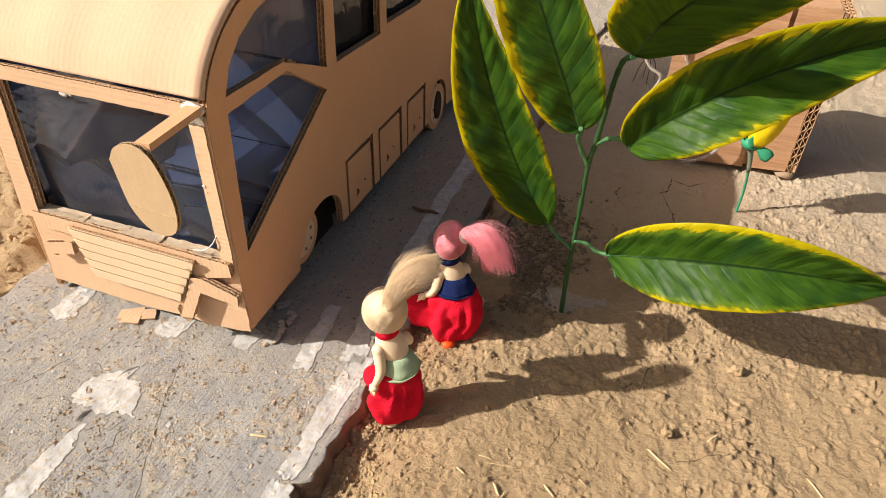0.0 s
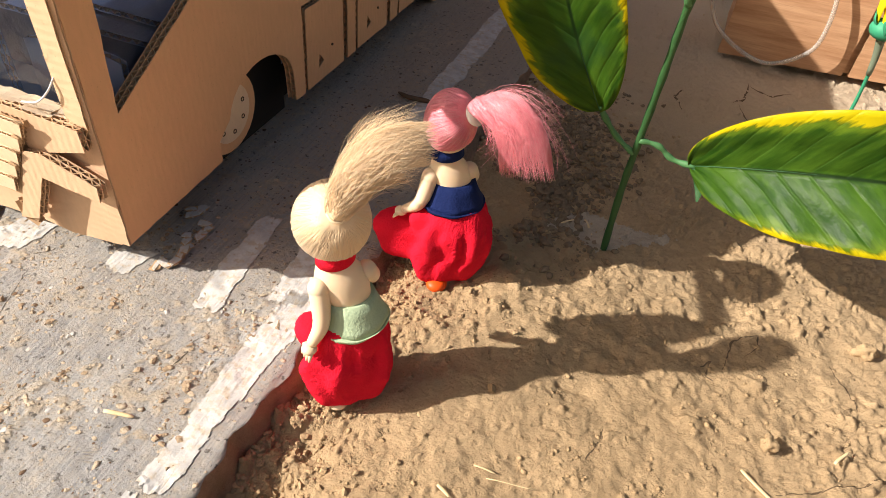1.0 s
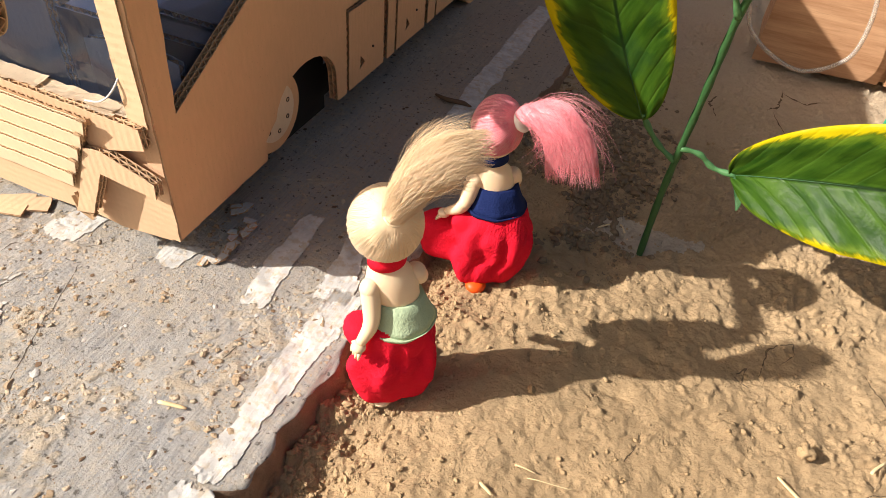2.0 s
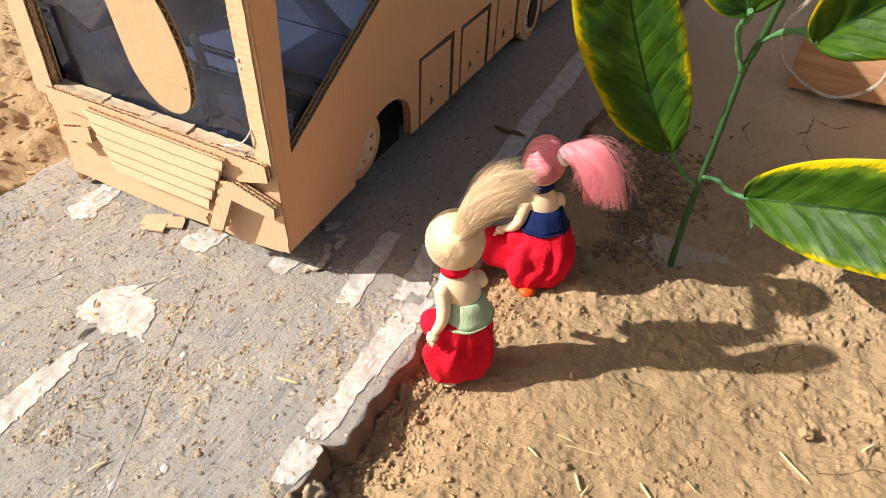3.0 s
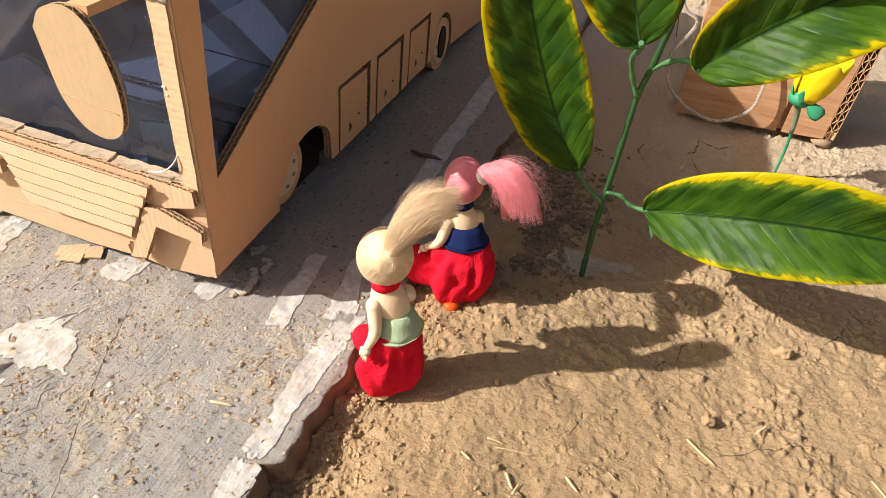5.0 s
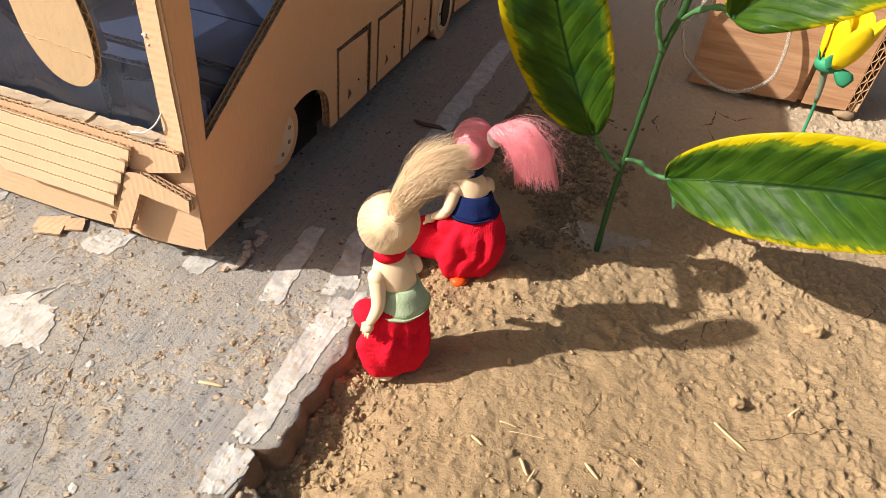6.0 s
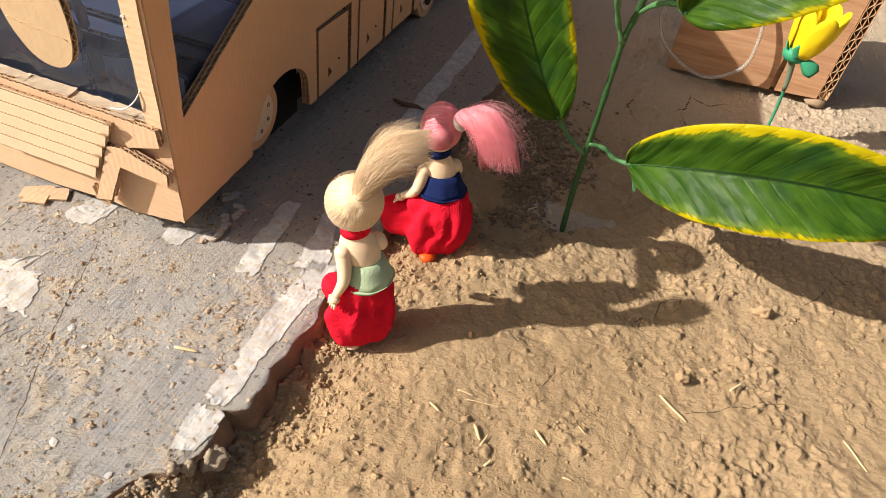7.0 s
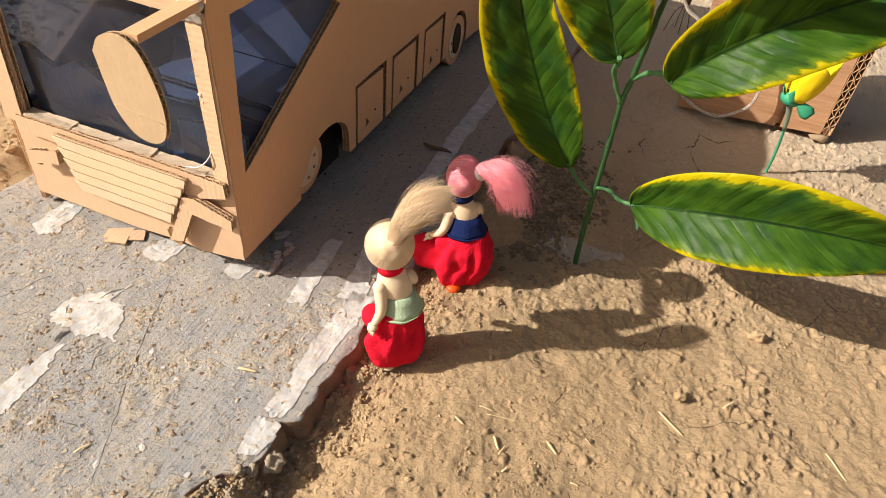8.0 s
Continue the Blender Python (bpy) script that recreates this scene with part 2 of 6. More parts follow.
PINK = hair_material("pink_hair", (0.92, 0.13, 0.21), (1.0, 0.40, 0.45))


def leaf_material():
    m = Mat("variegated_leaf_fabric", rough=0.40, spec=0.16)
    uv = m.t.nodes.new("ShaderNodeUVMap").outputs[0]
    sep = m.t.nodes.new("ShaderNodeSeparateXYZ")
    m.link(uv, sep.inputs[0])
    u, v = sep.outputs[0], sep.outputs[1]
    away = m.math("ABSOLUTE", m.math("SUBTRACT", v, 0.5))
    # side veins run slantwise from the midrib towards the tip; blotches follow them
    slant = m.math("SUBTRACT", u, m.math("MULTIPLY", away, 0.34))
    sway = m.math("MULTIPLY", m.math("SUBTRACT", m.noise(20, 2), 0.5), 0.035)
    turn = m.math("MULTIPLY", m.math("ADD", slant, sway), 13.4)
    phase = m.math("FRACT", turn)
    vein = m.math("ABSOLUTE", m.math("SUBTRACT", phase, 0.5))
    along = m.t.nodes.new("ShaderNodeCombineXYZ")
    m.link(m.math("MULTIPLY", slant, 26.0), along.inputs[0])
    m.link(m.math("MULTIPLY", v, 3.0), along.inputs[1])
    m.link(m.math("MULTIPLY", m.noise(2, 0), 9.0), along.inputs[2])
    streak = m.noise(1.0, 5, 0.62, vec=along.outputs[0])
    wob = m.math("ADD", m.math("MULTIPLY", m.noise(26, 3, 0.55), 0.45), m.math("MULTIPLY", streak, 0.55))
    edge = m.math("ADD", away, m.math("MULTIPLY", m.math("SUBTRACT", wob, 0.52), 0.46))
    edge = m.math("SUBTRACT", edge, m.ramp(u, [(0.0, 0.09), (0.22, 0.0)]))
    edge = m.math("SUBTRACT", edge, m.ramp(v, [(0.49, 0.0), (0.51, 0.045)]))
    green = m.mix(m.ramp(streak, [(0.36, 0.0), (0.64, 1.0)]), (0.022, 0.082, 0.008), (0.080, 0.180, 0.018))
    green = m.mix(m.ramp(m.noise(40, 4), [(0.48, 0.0), (0.68, 0.55)]), green, (0.016, 0.075, 0.030))
    clear = m.ramp(m.noise(34, 3, 0.6), [(0.40, 0.12), (0.62, 1.0)])
    # dark band on one side of each vein: shading of its fold, in the colour
    green = m.mix(m.math("MULTIPLY", clear, m.ramp(phase, [(0.50, 0.0), (0.56, 0.45), (0.85, 0.0)])), green, (0.014, 0.052, 0.008))
    green = m.mix(m.math("MULTIPLY", clear, m.ramp(vein, [(0.0, 0.35), (0.05, 0.0)])), green, (0.11, 0.23, 0.05))
    c = m.mix(m.ramp(edge, [(0.395, 0.0), (0.43, 1.0)]), green, (0.66, 0.56, 0.010))
    c = m.mix(m.ramp(edge, [(0.33, 0.0), (0.385, 0.55), (0.41, 0.0)]), c, (0.22, 0.34, 0.02))
    c = m.mix(m.ramp(away, [(0.008, 1.0), (0.020, 0.0)]), c, (0.014, 0.040, 0.010))
    m.colour(c)
    m.bump(m.noise(1500, 2, 0.5), 0.0003, 0.2)
    m.bump(m.noise(60, 4), 0.003, 0.35)
    m.bump(m.ramp(vein, [(0.0, 0.0), (0.10, 0.7), (0.5, 1.0)]), 0.0008, 0.4)
    thin = m.t.nodes.new("ShaderNodeBsdfTranslucent")
    m.link(m.mix(0.40, c, (0.50, 0.46, 0.02)), thin.inputs[0])
    mixer = m.t.nodes.new("ShaderNodeMixShader")
    mixer.inputs[0].default_value = 0.46
    m.link(m.b.outputs[0], mixer.inputs[1])
    m.link(thin.outputs[0], mixer.inputs[2])
    m.link(mixer.outputs[0], m.t.nodes["Material Output"].inputs[0])
    return m.m


LEAF = leaf_material()
STEM = plain("green_plastic_stem", (0.032, 0.095, 0.030), 0.5, bump=0.001, bscale=250)
PETIOLE = plain("pale_green_petiole", (0.075, 0.20, 0.075), 0.5, bump=0.001, bscale=250)
YELLOW = plain("yellow_petal_cloth", (0.85, 0.62, 0.01), 0.7, var=0.08, bump=0.0006, bscale=900)
CALYX = plain("teal_green_calyx", (0.04, 0.30, 0.16), 0.55, var=0.3)
SLEEVE = plain("grey_green_plastic", (0.20, 0.24, 0.17), 0.5)
STRAW = plain("dry_straw", (0.74, 0.57, 0.33), 0.7)
BARK = plain("brown_twig", (0.16, 0.10, 0.06), 0.85, bump=0.001)


def tube_material():
    m = Mat("clear_plastic_tube", rough=0.12, spec=0.6)
    m.colour((0.86, 0.82, 0.76))
    m.b.inputs["Transmission Weight"].default_value = 0.72
    return m.m


TUBE = tube_material()


# ---- mesh helpers ----
def mesh_of(bm, name, smooth=False):
    me = bpy.data.meshes.new(name)
    if smooth:
        for f in bm.faces:
            f.smooth = True
    bm.to_mesh(me)
    bm.free()
    return me


def part(name, bm, material, parent=None, label="", smooth=False):
    me = bm if isinstance(bm, bpy.types.Mesh) else mesh_of(bm, name, smooth)
    for m in material if isinstance(material, (list, tuple)) else [material]:
        me.materials.append(m)
    ob = new(name, me)
    if parent:
        ob.parent = parent
    return tagged(ob, label) if label else ob


def thing(name, label, category, place=(0, 0, 0), group="", kind=""):
    ob = new(name)
    ob.location = place
    ob.empty_display_size = 0.02
    return tagged(ob, label, category, group, kind)


def lattice(seed):
    return np.random.RandomState(seed).rand(256, 256)


def vnoise(x, y, scale, seed=0):
    """Smooth value noise in -1..1 for arrays of places."""
    g = lattice(seed)
    x, y = np.asarray(x, float) / scale, np.asarray(y, float) / scale
    i, j = np.floor(x).astype(int), np.floor(y).astype(int)
    a, b = x - i, y - j
    a, b = a * a * (3 - 2 * a), b * b * (3 - 2 * b)
    p = lambda u, v: g[u % 256, v % 256]
    n = (p(i, j) * (1 - a) + p(i + 1, j) * a) * (1 - b) + (p(i, j + 1) * (1 - a) + p(i + 1, j + 1) * a) * b
    return 2 * n - 1


def fbm(x, y, scale, seed=0, octaves=4, gain=0.5):
    s, k = 0.0, 1.0
    for o in range(octaves):
        s = s + k * vnoise(x, y, scale / 2 ** o, seed + o)
        k *= gain
    return s


def step(a, b, x):
    t = np.clip((np.asarray(x, float) - a) / (b - a), 0, 1)
    return t * t * (3 - 2 * t)


def grid_mesh(name, P, cut=None):
    """A mesh from an array of places, rows by columns; cut: faces to leave out."""
    r, c = P.shape[:2]
    idx = np.arange(r * c).reshape(r, c)
    q = np.stack([idx[:-1, :-1], idx[:-1, 1:], idx[1:, 1:], idx[1:, :-1]], -1).reshape(-1, 4)
    if cut is not None:
        q = q[~cut.reshape(-1)]
    me = bpy.data.meshes.new(name)
    me.from_pydata(P.reshape(-1, 3).tolist(), [], q.tolist())
    me.polygons.foreach_set("use_smooth", [True] * len(me.polygons))
    return me


def box(bm, x0, x1, y0, y1, z0, z1):
    v = [bm.verts.new((x, y, z)) for x in (x0, x1) for y in (y0, y1) for z in (z0, z1)]
    for q in ((0, 1, 3, 2), (4, 6, 7, 5), (0, 4, 5, 1), (2, 3, 7, 6), (0, 2, 6, 4), (1, 5, 7, 3)):
        bm.faces.new([v[i] for i in q])


def tube(bm, pts, radii, sides=8, mat=0, caps=True):
    """A round tube along points; radii: one for all or one each."""
    pts = [Vector(p) for p in pts]
    n = len(pts)
    radii = [radii] * n if isinstance(radii, (int, float)) else radii
    rings, up = [], Vector((0.31, 0.17, 0.93))
    for i, p in enumerate(pts):
        t = (pts[min(i + 1, n - 1)] - pts[max(i - 1, 0)]).normalized()
        a = t.cross(up)
        a = a.normalized() if a.length > 1e-4 else t.orthogonal().normalized()
        b = t.cross(a)
        rings.append([bm.verts.new(p + radii[i] * (math.cos(k) * a + math.sin(k) * b)) for k in (2 * math.pi * j / sides for j in range(sides))])
    for r, s in zip(rings, rings[1:]):
        for j in range(sides):
            f = bm.faces.new((r[j], r[(j + 1) % sides], s[(j + 1) % sides], s[j]))
            f.material_index, f.smooth = mat, True
    if caps and sides > 2:
        for r in (rings[0][::-1], rings[-1]):
            f = bm.faces.new(r)
            f.material_index = mat


def bezier(a, b, c, n, d=None):
    a, b, c = Vector(a), Vector(b), Vector(c)
    out = []
    for i in range(n + 1):
        t = i / n
        if d is None:
            out.append((1 - t) ** 2 * a + 2 * t * (1 - t) * b + t * t * c)
        else:
            out.append((1 - t) ** 3 * a + 3 * t * (1 - t) ** 2 * b + 3 * t * t * (1 - t) * c + t ** 3 * Vector(d))
    return out


def smooth_line(pts, n=8):
    """A Catmull-Rom line through points."""
    p = [Vector(q) for q in pts]
    p = [2 * p[0] - p[1]] + p + [2 * p[-1] - p[-2]]
    out = []
    for i in range(1, len(p) - 2):
        for k in range(n):
            t = k / n
            out.append(0.5 * (2 * p[i] + (p[i + 1] - p[i - 1]) * t + (2 * p[i - 1] - 5 * p[i] + 4 * p[i + 1] - p[i + 2]) * t * t + (3 * p[i] - p[i - 1] - 3 * p[i + 1] + p[i + 2]) * t ** 3))
    return out + [p[-2]]


def flat_mesh(loops, z0, z1):
    """A flat plate between two heights, its outline and holes given as loops in x and y."""
    cu = bpy.data.curves.new("outline", "CURVE")
    cu.dimensions, cu.fill_mode, cu.extrude = "2D", "BOTH", (z1 - z0) / 2
    for loop in loops:
        sp = cu.splines.new("POLY")
        sp.points.add(len(loop) - 1)
        for q, (x, y) in zip(sp.points, loop):
            q.co = (x, y, 0, 1)
        sp.use_cyclic_u = True
    ob = bpy.data.objects.new("outline", cu)
    me = bpy.data.meshes.new_from_object(ob)
    me.transform(Matrix.Translation((0, 0, (z0 + z1) / 2)))
    bpy.data.objects.remove(ob)
    bpy.data.curves.remove(cu)
    return me


def rough_loop(loop, gap=0.006, amount=0.00025, seed=0):
    """The loop with its long sides cut up and slightly uneven, as hand-cut card is."""
    rnd, out = random.Random(seed), []
    for (x0, y0), (x1, y1) in zip(loop, loop[1:] + loop[:1]):
        n = max(1, int(math.hypot(x1 - x0, y1 - y0) / gap))
        for i in range(n):
            k = i / n
            j = amount if i else 0
            out.append((x0 + (x1 - x0) * k + rnd.uniform(-j, j), y0 + (y1 - y0) * k + rnd.uniform(-j, j)))
    return out


def card(name, loops, thick, m, parent, material, layers=1, label="", wave=0.0056, seed=0, rough=0.00025):
    """A corrugated board: liners with a zigzag core that shows along every cut edge. The face lies at z = thick in its own plane."""
    loops = [rough_loop(l, 0.006, rough, seed + i) for i, l in enumerate(loops)]
    liner = 0.0005 if thick > 0.003 else 0.0003
    bm = bmesh.new()
    for k in range(layers + 1):
        z = k * (thick - liner) / layers
        me = flat_mesh(loops, z, z + liner)
        bm.from_mesh(me)
        bpy.data.meshes.remove(me)
    for f in bm.faces:
        f.material_index = 0
    gap = (thick - liner) / layers
    paper = 0.00032 if thick > 0.0045 else 0.00022
    deep = 0.009 if thick > 0.0045 else 0.0035
    for li, loop in enumerate(loops):
        area = sum(x0 * y1 - x1 * y0 for (x0, y0), (x1, y1) in zip(loop, loop[1:] + loop[:1]))
        turn = (1 if area > 0 else -1) * (1 if li == 0 else -1)
        run = 0.0
        for (x0, y0), (x1, y1) in zip(loop, loop[1:] + loop[:1]):
            d = math.hypot(x1 - x0, y1 - y0)
            if d < 1e-6:
                continue
            nx, ny = -(y1 - y0) / d * turn, (x1 - x0) / d * turn
            n = max(1, int(d / (wave / 5)))
            for k in range(layers):
                row = []
                for i in range(n + 1):
                    q = i / n
                    h = 0.5 + 0.5 * math.sin(2 * math.pi * (run + d * q) / wave + 2.1 * k)
                    z = liner + k * gap + h * (gap - liner)
                    px, py = x0 + (x1 - x0) * q, y0 + (y1 - y0) * q
                    row.append([bm.verts.new((px + nx * s, py + ny * s, z + e)) for s, e in ((0.0001, -paper), (0.0001, paper), (deep, 0))])
                for a, b in zip(row, row[1:]):
                    for i, j in ((0, 1), (1, 2), (2, 0)):
                        f = bm.faces.new((a[i], b[i], b[j], a[j]))
                        f.material_index = 1
            run += d
    me = mesh_of(bm, name)
    me.transform(m)
    return part(name, me, [material, FLUTE], parent, label)


def on_side(x):
    """The plane of the bus's long side: card x runs along world y, card y up, its face towards +x."""
    return Matrix(((0, 0, 1, x), (1, 0, 0, 0), (0, 1, 0, 0), (0, 0, 0, 1)))


def on_front(y):
    """The plane of the bus's front: card x runs along world x, card y up, its face towards -y."""
    return Matrix(((1, 0, 0, 0), (0, 0, -1, y), (0, 1, 0, 0), (0, 0, 0, 1)))


# ---- ground and road ----
KERB_Y = (-5.0, 0.160, 0.203, 0.2135, 0.2222, 0.2253, 0.2304, 0.2447, 0.2533, 0.2627, 0.2652, 0.2680, 0.2729, 0.304, 0.328, 0.352, 0.45, 0.62, 0.66, 1.14, 1.37, 6.0)
KERB_X = (0.050, 0.055, 0.0670, 0.0724, 0.0779, 0.0864, 0.0889, 0.0928, 0.0949, 0.0958, 0.0905, 0.0955, 0.1012, 0.0997, 0.0997, 0.1012, 0.104, 0.110, 0.111, 0.122, 0.145, 0.40)
ROAD_LEFT = -0.235


def kerb_x(y):
    return np.interp(y, KERB_Y, KERB_X) + 0.0003 * fbm(y, np.zeros_like(y), 0.02, 11) + 0.0004 * vnoise(y, y, 0.003, 15)


def caked(x, y):
    """Where thin cakes of sand lie on the road, 0 to 1."""
    n = fbm(x, y, 0.0075, 181, 4, 0.62) + 0.6 * fbm(x, y, 0.05, 187, 2) - 0.62
    return step(0.0, 0.45, n)


def road_height(x, y):
    h = 0.0009 * fbm(x, y, 0.05, 21, 4) + 0.0004 * fbm(x, y, 0.008, 31, 2)
    h = h + caked(x, y) * (0.00030 + 0.0003 * fbm(x, y, 0.005, 35, 2))
    edge = kerb_x(y) - x
    return h - 0.0012 * step(0.003, 0.0, edge) * (0.7 + 0.5 * vnoise(x, y, 0.004, 17))


def domes(x, y, scale, seed, chance):
    """Rounded lumps strewn on a plane, one a cell at most: their height in shares of the cell's size."""
    rnd = np.random.RandomState(seed).rand(5, 128, 128)
    x = x + 0.22 * scale * vnoise(x, y, scale * 0.8, seed + 1)
    y = y + 0.22 * scale * vnoise(x, y, scale * 0.7, seed + 2)
    i, j = np.floor(x / scale).astype(int), np.floor(y / scale).astype(int)
    top = np.zeros(np.broadcast(x, y).shape)
    for a in (-1, 0, 1):
        for b in (-1, 0, 1):
            u, v = (i + a) % 128, (j + b) % 128
            cx, cy = (i + a + 0.15 + 0.7 * rnd[0][u, v]) * scale, (j + b + 0.15 + 0.7 * rnd[1][u, v]) * scale
            r = scale * (0.22 + 0.38 * rnd[2][u, v] ** 1.5)
            t = rnd[3][u, v] * 3.14
            p, q = (x - cx) * np.cos(t) + (y - cy) * np.sin(t), (y - cy) * np.cos(t) - (x - cx) * np.sin(t)
            d = (p * p + 1.7 * q * q) / (r * r)
            top = np.maximum(top, np.where(rnd[4][u, v] < chance, np.clip(1 - d, 0, 1) ** 0.75 * r / scale, 0))
    return top


def soil_height(x, y):
    off = x - kerb_x(y)
    trench = (0.35 * step(0.075, 0.0, off) + 0.65 * step(0.026, 0.006, off)) * step(0.66, 0.50, y) * (0.45 + 0.55 * step(0.205, 0.245, y))
    deep = step(0.050, 0.020, off) * step(0.338, 0.312, y) * step(0.15, 0.19, y)
    z = -0.0062 - 0.0095 * trench * (1 - deep) - 0.0115 * deep - 0.0062 * np.exp(-((x - 0.205) ** 2 / 0.003 + (y - 0.505) ** 2 / 0.0014)) + 0.0042 * fbm(x, y, 0.16, 41, 3) + 0.0022 * fbm(x, y, 0.045, 45, 3)
    rough = np.clip(0.25 + 0.9 * step(0.10, 0.0, off) + 0.7 * step(0.0, 0.5, fbm(x, y, 0.11, 51, 2)), 0, 1.4)
    rough = rough * np.clip(1 - 0.75 * step(0.62, 0.72, y), 0, 1)
    calm = np.clip(1 - 0.45 * step(0.60, 0.72, y), 0, 1)
    patch = fbm(x, y, 0.085, 55, 3)
    grow = np.clip(0.05 + 0.9 * step(0.05, 0.5, patch + 0.30 * step(0.20, 0.38, x)) + 0.30 * step(0.055, 0.0, off) + 0.6 * np.exp(-((x - 0.155) ** 2 / 0.0020 + (y - 0.56) ** 2 / 0.006)), 0, 0.9) * calm
    z = z + (0.5 + rough) * 0.0013 * np.maximum(fbm(x, y, 0.028, 61, 4, 0.6), -0.25)
    ridge = 1 - 2.2 * np.abs(fbm(0.8 * x + 0.6 * y, 1.5 * (0.8 * y - 0.6 * x), 0.016, 79, 3, 0.55))
    z = z + 0.0007 * np.clip(ridge, -0.6, 1) * (0.25 + 0.75 * step(-0.2, 0.4, fbm(x, y, 0.06, 83, 2)))
    ragged = 1 + 0.5 * fbm(x, y, 0.004, 73, 2)
    z = z + 0.0044 * domes(x, y, 0.0120, 65, 0.75 * grow) * ragged + 0.0040 * domes(x, y, 0.0068, 67, 0.9 * grow) * ragged + 0.0024 * domes(x, y, 0.0036, 69, 0.04 + 0.8 * grow)
    z = z + (0.5 + 0.5 * rough) * 0.0009 * fbm(x, y, 0.0065, 71, 3, 0.65)
    z = z - (0.4 + 0.6 * rough) * 0.0015 * np.maximum(0.07 - np.abs(fbm(x, y, 0.03, 75, 4)), 0) / 0.07 * step(0.15, 0.5, vnoise(x, y, 0.06, 78))
    z = z - 0.0040 * np.maximum(vnoise(x, y, 0.011, 141) - 0.62, 0) * step(-0.1, 0.3, vnoise(x, y, 0.07, 143))
    z = z + 0.0055 * step(0.010, -0.001, off) * step(0.345, 0.325, y) * (0.7 + 0.7 * fbm(x, y, 0.010, 151, 3))
    # a heap of rubble fills the broken end of the kerb up to the road
    heap = step(0.101, 0.090, x + 0.004 * vnoise(x, y, 0.012, 161)) * step(0.243, 0.230, y + 0.003 * vnoise(x, y, 0.009, 163)) * step(0.10, 0.15, y)
    z = z * (1 - heap) + heap * (-0.0022 - 0.10 * np.clip(off, 0, 0.05) + 0.0030 * fbm(x, y, 0.014, 165, 3) + 0.0034 * domes(x, y, 0.0085, 167, 0.6) + 0.0024 * domes(x, y, 0.0036, 169, 0.6) + 0.0008 * fbm(x, y, 0.003, 171, 2))
    left = x < ROAD_LEFT
    z = np.where(left, -0.004 + 0.006 * fbm(x, y, 0.10, 81, 3) + 0.0075 * np.maximum(fbm(x, y, 0.030, 91, 4, 0.6), -0.4), z)
    # a bank of raised soil behind the plant, and the hollow under the road slab
    z = z + 0.006 * np.exp(-((x - 0.345) ** 2 / 0.0035 + (y - 0.555) ** 2 / 0.0012))
    z = z - 0.0035 * np.exp(-((x - 0.143) ** 2 + (y - 0.427) ** 2) / 0.0005) - 0.002 * np.exp(-((x - 0.132) ** 2 + (y - 0.338) ** 2) / 0.0003)
    near = step(1.3, 0.55, np.abs(x - 0.1)) * step(-0.5, -0.05, y) * step(2.6, 1.2, y)
    z = -0.005 + (z + 0.005) * near
    under = step(ROAD_LEFT - 0.004, ROAD_LEFT + 0.004, x) * step(0.004, -0.004, off) * step(-2.0, -1.9, y) * step(5.9, 5.8, y)
    return z * (1 - under) - 0.045 * under


def spread(*runs):
    """Grid lines from (start, end, gap) runs, with ever wider steps out to the horizon at both ends."""
    line = np.concatenate([np.arange(a, b, g) for a, b, g in runs])
    out = 0.05 * 1.6 ** np.arange(18)
    return np.concatenate([line[0] - np.cumsum(out)[::-1], line, line[-1] + np.cumsum(out)])


gx = spread((-0.75, -0.45, 0.012), (-0.45, -0.22, 0.004), (-0.22, 0.045, 0.03), (0.045, 0.50, 0.0009), (0.50, 0.60, 0.003), (0.60, 1.2, 0.012))
gy = spread((-0.1, 0.17, 0.008), (0.17, 0.60, 0.0010), (0.60, 0.84, 0.0018), (0.84, 1.3, 0.006), (1.3, 2.4, 0.02))
X, Y = np.meshgrid(gx, gy)
ground = part("ground", grid_mesh("ground", np.stack([X, Y, soil_height(X, Y)], -1)), SOIL)
tagged(ground, "dry sandy tan soil, lumpy and trodden, with fine cracks", "ground", kind="structure")


def road_surface():
    ys = np.concatenate([np.arange(-2.0, 0.12, 0.04), np.arange(0.12, 0.56, 0.0012), np.arange(0.56, 0.8, 0.003), np.arange(0.8, 1.5, 0.008), np.arange(1.5, 6.0, 0.05)])
    s = np.concatenate([np.linspace(0, 0.25, 40), np.linspace(0.254, 1, 190)])
    k = kerb_x(ys)
    X = ROAD_LEFT + 0.003 * vnoise(ys, ys, 0.02, 5)[:, None] + (k - ROAD_LEFT)[:, None] * s[None, :]
    Y = np.repeat(ys[:, None], len(s), 1)
    top = np.stack([X, Y, road_height(X, Y)], -1)
    skirts = []
    for drop in (0.0015, 0.003, 0.005, 0.007, 0.009, 0.012, 0.016, 0.022, 0.03):
        r = 0.0005 * fbm(ys, np.full_like(ys, drop * 1.5), 0.006, 101, 4, 0.65) * min(1, drop / 0.004) + 0.0006 * fbm(ys, np.full_like(ys, drop), 0.0045, 107, 3, 0.7) * min(1, drop / 0.006) + 0.26 * drop
        skirts.append(np.stack([top[:, -1, 0] + r, ys, top[:, -1, 2] - drop], -1)[:, None])
    left = np.stack([top[:, 0, 0] - 0.004, ys, top[:, 0, 2] - 0.03], -1)[:, None]
    P = np.concatenate([left, top] + skirts, 1)
    me = grid_mesh("road", P)
    cols = P.shape[1] - 1
    which = np.zeros((P.shape[0] - 1, cols), int)
    which[:, -len(skirts):] = 1
    me.polygons.foreach_set("material_index", which.reshape(-1))
    me.attributes.new("crust", "FLOAT", "POINT").data.foreach_set("value", caked(P[..., 0], P[..., 1]).reshape(-1))
    return me


road = part("road", road_surface(), [ROAD, KERB_FACE])
